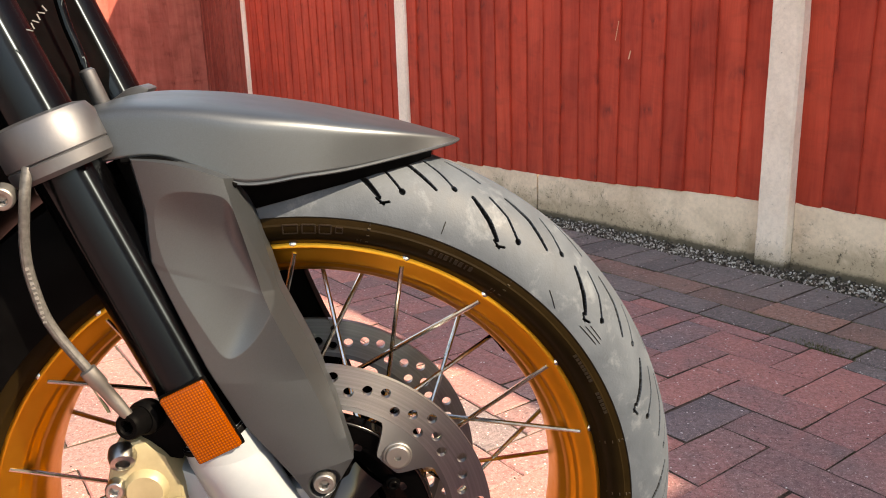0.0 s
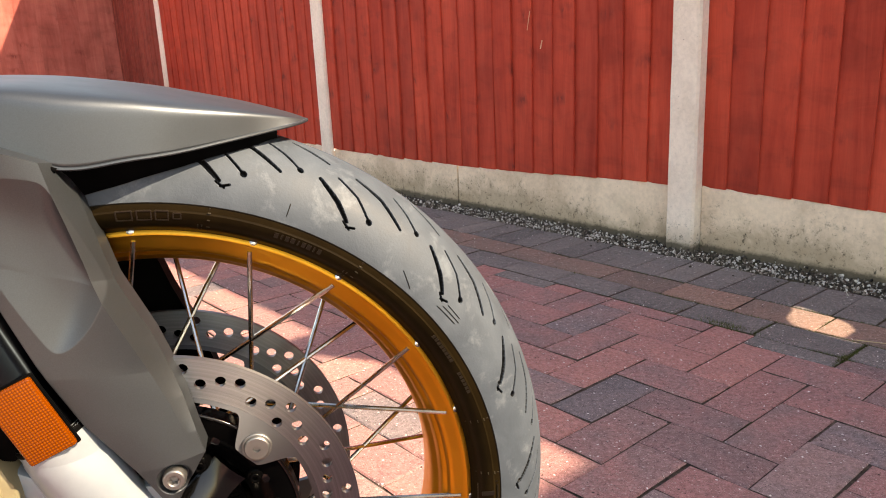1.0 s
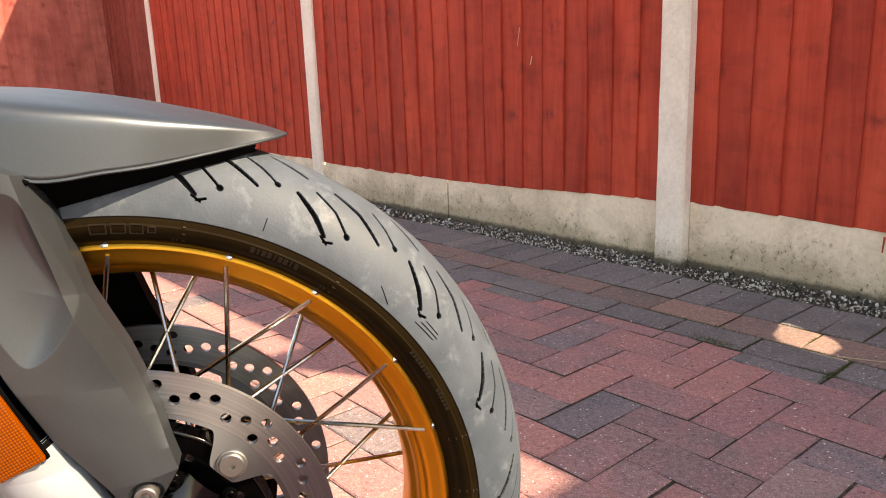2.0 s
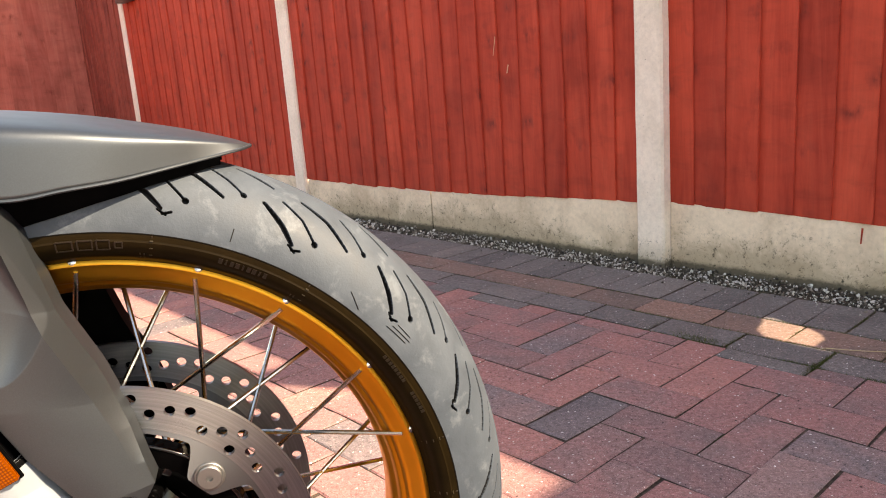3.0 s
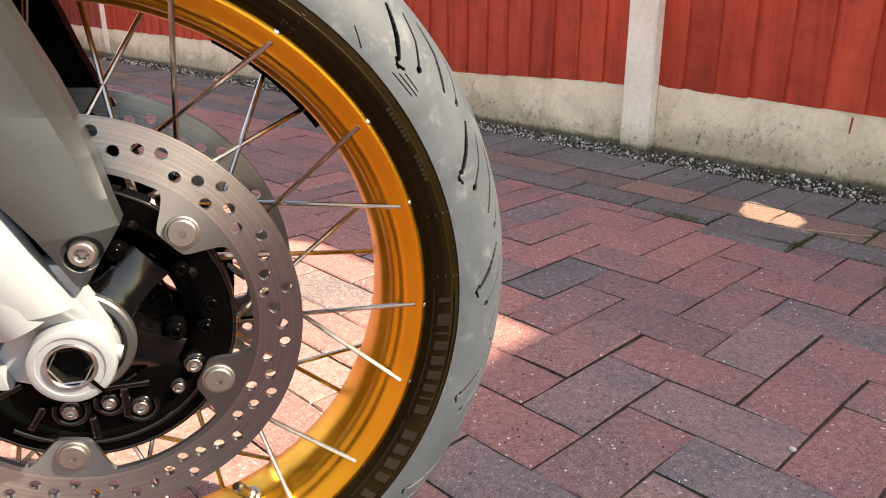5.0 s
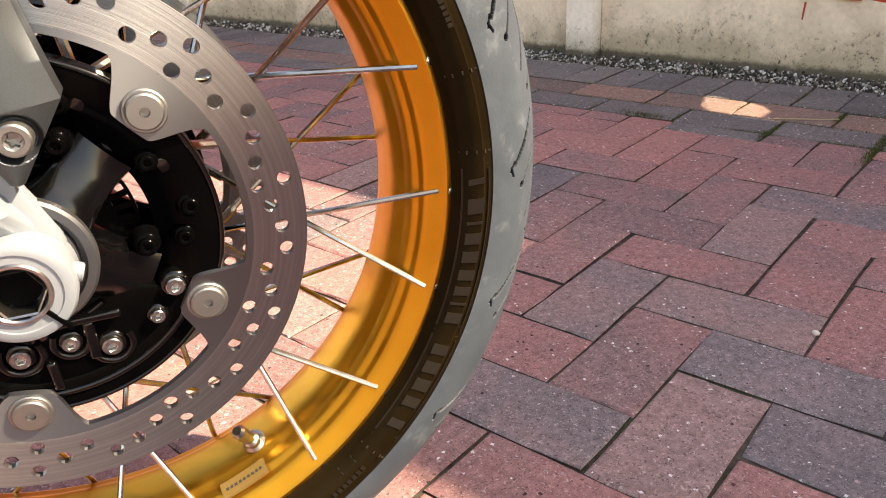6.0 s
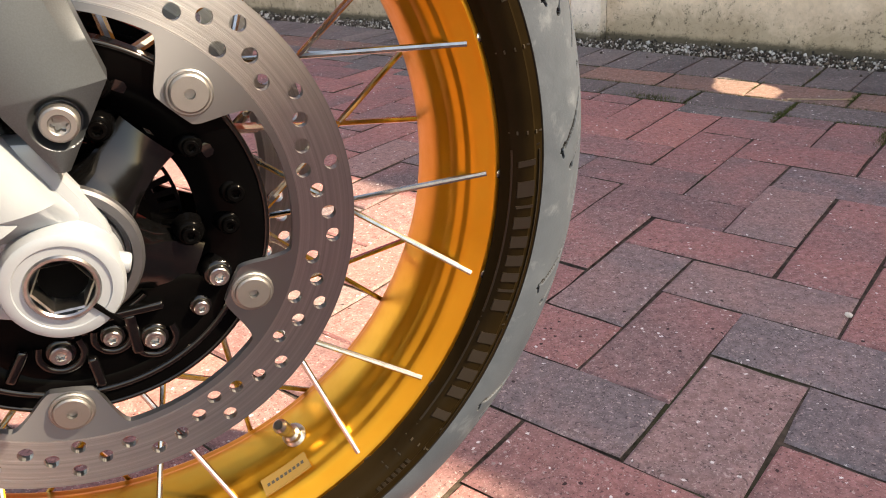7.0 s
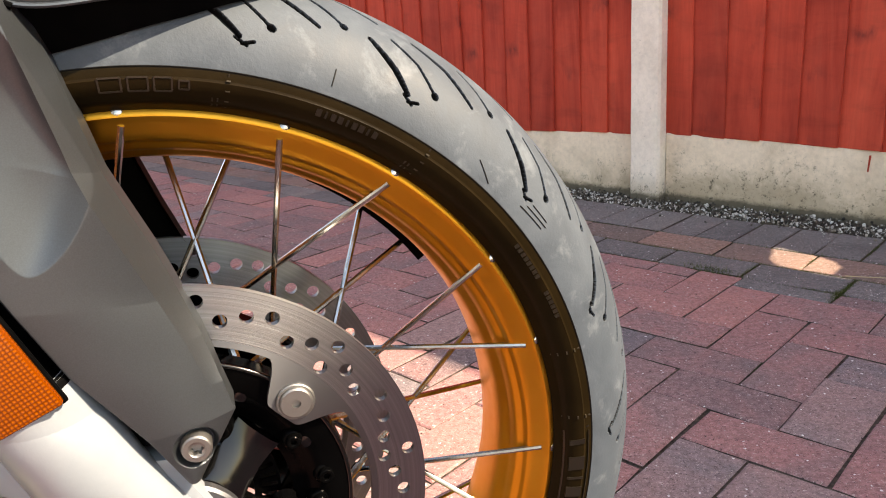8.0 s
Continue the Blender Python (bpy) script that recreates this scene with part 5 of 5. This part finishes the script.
add_lathe(bm, [(0.0095, 0), (0.0100, 0.006), (0.0082, 0.012), (0.005, 0.013), (0.004, 0.006), (0, 0.006)], m, 24)
part("caliper_bolt", bm, m_bolt, caliper)
bm = bmesh.new()
add_bolt(bm, (-0.128, -0.106, 0.092), 0.0070, 0.006)
part("caliper_bolt", bm, m_bolt, caliper)
bm = bmesh.new()
add_plate(bm, [(-0.118, 0.132), (-0.090, 0.150), (-0.070, 0.128), (-0.082, 0.104), (-0.108, 0.112)], -0.098, -0.076, 0.004)
part("caliper_bracket", bm, m_plastic, caliper)

# second hose between the legs
bm = bmesh.new()
add_sweep(bm, [(-0.152, -0.030, 0.520), (-0.143, -0.030, 0.440), (-0.139, -0.030, 0.412), (-0.134, -0.030, 0.394), (-0.130, -0.030, 0.376)], 0.0036, 12)
hose = bike_part("brake_line", bm, m_tube, "black brake line with a silver ferrule")
bm = bmesh.new()
m, h = along((-0.1305, -0.030, 0.380), (-0.1225, -0.030, 0.354))
add_lathe(bm, [(0.0040, 0), (0.0056, 0.0015), (0.0060, h - 0.002), (0.005, h)], m, 16)
part("hose_ferrule", bm, m_alu, hose)

# dark bodywork and engine behind the wheel
bm = bmesh.new()
add_plate(bm, [(-0.40, 0.66), (-0.225, 0.64), (-0.165, 0.44), (-0.142, 0.375), (-0.150, 0.322), (-0.192, 0.284), (-0.238, 0.244), (-0.284, 0.190), (-0.345, 0.16), (-0.38, 0.36)], -0.062, 0.085, 0.004)
bike_part("steering_shroud", bm, m_plastic, "black plastic shroud behind the fork")
bm = bmesh.new()
add_plate(bm, [(-0.345, 0.37), (-0.335, 0.18), (-0.350, -0.02), (-0.40, -0.13), (-0.72, -0.13), (-0.78, 0.10), (-0.72, 0.36)], -0.17, 0.17, 0.025)
engine = bike_part("engine_block", bm, m_black, "black engine casing behind the front wheel")
for i in range(7):
    bm = bmesh.new()
    add_box(bm, (0.012, 0.30, 0.008), pose(-0.342, 0, 0.02 + i * 0.024, 0, 6, 0), 0.002, 1)
    part("cooling_fin", bm, m_plastic, engine)
bm = bmesh.new()
add_plate(bm, [(-1.10, 0.86), (-0.95, 0.60), (-0.70, 0.36), (-0.42, 0.40), (-0.36, 0.62), (-0.42, 0.80), (-0.70, 0.78)], -0.16, 0.16, 0.04)
bike_part("fuel_tank", bm, m_plastic, "dark painted fuel tank")
bm = bmesh.new()
add_ring(bm, [(R0 - 0.02, -0.05), (R0 + 0.02, -0.075), (0.325, -0.06), (0.335, 0.0), (0.325, 0.06), (R0 + 0.02, 0.075), (R0 - 0.02, 0.05)], 72)
for v in bm.verts:
    v.co += Vector((-1.52, 0, 0))
bike_part("rear_tyre", bm, m_side, "black rear tyre")
bm = bmesh.new()
add_plate(bm, [(-1.52, 0.03), (-1.50, -0.04), (-0.75, -0.06), (-0.75, 0.03)], -0.07, 0.07, 0.02)
bike_part("swing_arm", bm, m_black)


# ---- block paving ----
SURF = {"brindle": (m_paver, m_paver_far), "slate": (m_slate, m_slate_far), "charcoal": (m_charcoal, m_charcoal_far), "terracotta": (m_terra, m_terra_far)}
pavement = new("pavement")
tagged(pavement, "brindle herringbone block paving with a charcoal edge course", "paving", kind="structure")


def block_shape(w, d, variant=0):
    """A chamfered, slightly chipped block as points and faces, its corner at the origin; w and d in paving units."""
    g, c, h = 0.0012, 0.0030, 0.016
    x0, y0, x1, y1 = g, g, w * PITCH - g, d * PITCH - g
    wob = random.Random(variant * 7 + int(w * 3) + int(d * 11))
    lx, ly = x1 - x0, y1 - y0
    ring = [(x0, y0), (x0 + lx * 0.35, y0), (x0 + lx * 0.7, y0), (x1, y0), (x1, y0 + ly * 0.5), (x1, y1), (x0 + lx * 0.6, y1), (x0 + lx * 0.3, y1), (x0, y1), (x0, y0 + ly * 0.5)]
    n = len(ring)
    cx, cy = (x0 + x1) / 2, (y0 + y1) / 2
    low, mid, top = [], [], []
    for x, y in ring:
        bite = wob.uniform(0.001, 0.0035) if wob.random() < 0.25 else 0.0
        e = wob.uniform(-0.0012, 0.0016) + bite * 0.5
        sx, sy = (1 if x < cx else -1) * (abs(x - cx) > lx * 0.49), (1 if y < cy else -1) * (abs(y - cy) > ly * 0.49)
        low.append((x, y, -h))
        mid.append((x + sx * e, y + sy * e, -0.0021 + wob.uniform(-0.0008, 0.0006)))
        cc = c + wob.uniform(-0.001, 0.0012) + bite
        top.append((x + sx * cc, y + sy * cc, 0.0))
    pts = low + mid + top
    faces = [tuple(range(2 * n, 3 * n))]
    for lo, hi in ((0, n), (n, 2 * n)):
        for i in range(n):
            j = (i + 1) % n
            faces.append((lo + i, lo + j, hi + j, hi + i))
    return pts, faces


SHAPES = {}
FLANKS = [0] + [1] * 10 + [0] * 10  # soil from the joints clings to the upright faces


def block_mesh(w, d, kind, variant):
    key = (round(w, 2), round(d, 2), kind, variant)
    if key not in SHAPES:
        me = bpy.data.meshes.new("paving_block")
        pts, faces = block_shape(w, d, variant)
        me.from_pydata(pts, [], faces)
        me.materials.append(SURF[kind][0])
        me.materials.append(m_sand)
        me.polygons.foreach_set("material_index", FLANKS)
        SHAPES[key] = me
    return SHAPES[key]


EDGE_B = 7.86
GREY = ((0, 0), (1, -1), (1, -3), (-1, -3), (-1, -1), (0, 2), (0, 4), (2, -2), (-4, 2), (-7, 5))  # the greyer blocks
rng = random.Random(4)
near, far = [], []


def put_block(a, b, w, d, kind):
    z = rng.uniform(-0.0012, 0.0008)
    tip = (rng.uniform(-0.3, 0.3), rng.uniform(-0.3, 0.3), rng.uniform(-0.4, 0.4))
    close = -11 <= a <= 5.5 and -8 <= b <= 13
    (near if close else far).append((a, b, w, d, kind, z, tip))


def course(b):
    """The herringbone opens a little towards the edge courses."""
    return b + 0.11 * max(0.0, b - 4.4)


for i in range(-66, 62):
    for j in range(-44, 10):
        s = (i + j) % 4
        if s == 0:
            w, d = 2, 1
        elif s == 2:
            w, d = 1, 2
        else:
            continue
        b0, b1 = course(j), min(course(j + d), EDGE_B)
        if b1 - b0 < 0.15:
            continue
        greyer = (i, j) in GREY or rng.random() < 0.12 and not (-4 < i < 4 and -4 < j < 4)
        put_block(i, b0, w, b1 - b0, "charcoal" if j >= 7 and rng.random() < 0.25 else "slate" if greyer else "brindle")
for i in range(-32, 12):
    put_block(i * 2.05 - 1.02, EDGE_B + 0.02, 2.05, 1.10, "charcoal")
    put_block(i * 2.07 - 0.11, EDGE_B + 1.13, 2.07, 1.24, "terracotta")
for i in range(-66, 24):
    put_block(i - 0.33, EDGE_B + 2.40, 1, 2.06, "charcoal")
near.sort(key=lambda q: math.hypot(q[0] + 2, q[1] - 3))
far += near[300:]
for a, b, w, d, kind, z, tip in near[:300]:
    ob = new("paving_block", block_mesh(w, d, kind, rng.randrange(9)))
    ob.parent = pavement
    ob.matrix_local = LAY @ pose(a * PITCH, b * PITCH, z, *tip)
for kind in SURF:
    pts, faces = [], []
    for a, b, w, d, kd, z, tip in far:
        if kd != kind:
            continue
        p, f = block_shape(w, d, rng.randrange(9))
        m = LAY @ pose(a * PITCH, b * PITCH, z, *tip)
        n0 = len(pts)
        pts += [tuple(m @ Vector(v)) for v in p]
        faces += [tuple(n0 + q for q in g) for g in f]
    me = bpy.data.meshes.new("far_paving_blocks")
    me.from_pydata(pts, [], faces)
    me.materials.append(SURF[kind][1])
    me.materials.append(m_sand)
    me.polygons.foreach_set("material_index", FLANKS * (len(faces) // len(FLANKS)))
    ob = new("far_paving_blocks", me)
    ob.parent = pavement
    tagged(ob, "further " + kind + " paving blocks", kind="stuff")

# gravel strip along the fence
bm = bmesh.new()
bmesh.ops.create_icosphere(bm, subdivisions=1, radius=1.0)
ico_v = np.array([v.co[:] for v in bm.verts])
ico_f = np.array([[v.index for v in f.verts] for f in bm.faces])
bm.free()
nrng = np.random.default_rng(7)
pts, faces = [], []
LAYM = np.array(LAY)


def pebble(x, y, z, size):
    k = nrng.normal(size=(3, 3))
    q, _ = np.linalg.qr(k)
    shape = ico_v * (1 + 0.18 * nrng.normal(size=(len(ico_v), 1)))
    v = (shape * (size * nrng.uniform(0.6, 1.2, 3))) @ q + (x, y, z)
    w = v @ LAYM[:3, :3].T + LAYM[:3, 3]
    faces.extend((ico_f + len(pts) * len(ico_v)).tolist())
    pts.append(w)


for n in range(7600):
    near_part = n < 6000
    a = nrng.uniform(-19, 7) if near_part else nrng.uniform(-50, -19)
    b = 12.36 + 1.12 * nrng.beta(1.05, 1.75)
    hump = 0.008 * (b - 12.9)
    size = nrng.uniform(0.0020, 0.0054) if near_part else nrng.uniform(0.004, 0.008)
    pebble(a * PITCH, b * PITCH, hump + nrng.uniform(-0.002, 0.006), size)
for n in range(60):
    pebble(nrng.uniform(-16, 6) * PITCH, nrng.uniform(11.6, 12.4) * PITCH, 0.001, nrng.uniform(0.002, 0.0045))
me = bpy.data.meshes.new("gravel")
me.from_pydata(np.concatenate(pts).tolist(), [], faces)
me.materials.append(m_gravel)
tagged(new("gravel", me), "loose pale and brown gravel along the fence foot", "gravel", kind="stuff")
pts, faces = [], []
pebble(1.98 * PITCH, 0.5 * PITCH, 0.003, 0.0045)
me = bpy.data.meshes.new("pebble")
me.from_pydata(np.concatenate(pts).tolist(), [], faces)
me.materials.append(Mat("white_pebble", rough=0.7, color=(0.7, 0.66, 0.6)).m)
tagged(new("pebble", me), "single white pebble lying on the paving", "pebble")

# a dry stalk on the edge course
bm = bmesh.new()
add_sweep(bm, [lay(-1.25, 9.02, 0.0022), lay(-0.85, 9.12, 0.004), lay(-0.45, 9.34, 0.003), lay(-0.1, 9.58, 0.0018)], 0.0011, 6, 5)
tagged(part("dry_stalk", bm, Mat("dry_straw", rough=0.8, color=(0.42, 0.33, 0.2)).m), "dry straw stalk lying across the paving blocks", "stalk")

# moss tufts in the joints
pts, faces = [], []


def tuft(a, b, n, spread, tall):
    for _ in range(n):
        x, y = a * PITCH + nrng.normal() * spread[0], b * PITCH + nrng.normal() * spread[1]
        h, w = tall * nrng.uniform(0.3, 0.95), nrng.uniform(0.0006, 0.0014)
        lean = nrng.normal(size=2) * h * 0.7
        t = nrng.uniform(0, 3.14)
        n0 = len(pts)
        for p in ((x - w * math.cos(t), y - w * math.sin(t), -0.008), (x + w * math.cos(t), y + w * math.sin(t), -0.008), (x + lean[0], y + lean[1], h)):
            pts.append(tuple(LAY @ Vector(p)))
        faces.append((n0, n0 + 1, n0 + 2))


for a, b, n, spread, tall in ((-3.75, 7.95, 300, (0.036, 0.008), 0.014), (-1.00, 8.4, 420, (0.003, 0.032), 0.005), (-1.05, 7.75, 420, (0.003, 0.022), 0.006), (-1.35, 7.87, 300, (0.03, 0.003), 0.005), (0.96, 7.45, 650, (0.004, 0.032), 0.007),
                              (0.96, 8.4, 420, (0.004, 0.030), 0.006), (0.5, 7.87, 420, (0.05, 0.003), 0.005), (-0.13, 9.7, 360, (0.003, 0.03), 0.005), (-2.17, 9.7, 260, (0.003, 0.03), 0.004), (-6.0, 8.97, 700, (0.16, 0.0026), 0.004), (-9.5, 8.97, 700, (0.2, 0.0026), 0.004),
                              (-4.0, 10.24, 600, (0.2, 0.0025), 0.003), (-9.0, 10.24, 500, (0.2, 0.0025), 0.003), (-2.0, 8.97, 800, (0.16, 0.0026), 0.004), (-1.2, 10.24, 500, (0.14, 0.0026), 0.004), (-3.1, 8.4, 200, (0.003, 0.03), 0.004), (-5.2, 8.4, 160, (0.003, 0.03), 0.004), (-1.33, 11.3, 160, (0.003, 0.05), 0.003), (-5.0, 7.87, 500, (0.2, 0.0026), 0.003)):
    tuft(a, b, n, spread, tall)
me = bpy.data.meshes.new("moss")
me.from_pydata(pts, [], faces)
me.materials.append(m_moss)
tagged(new("moss", me), "green moss and weeds in the paving joints", "moss", kind="stuff")
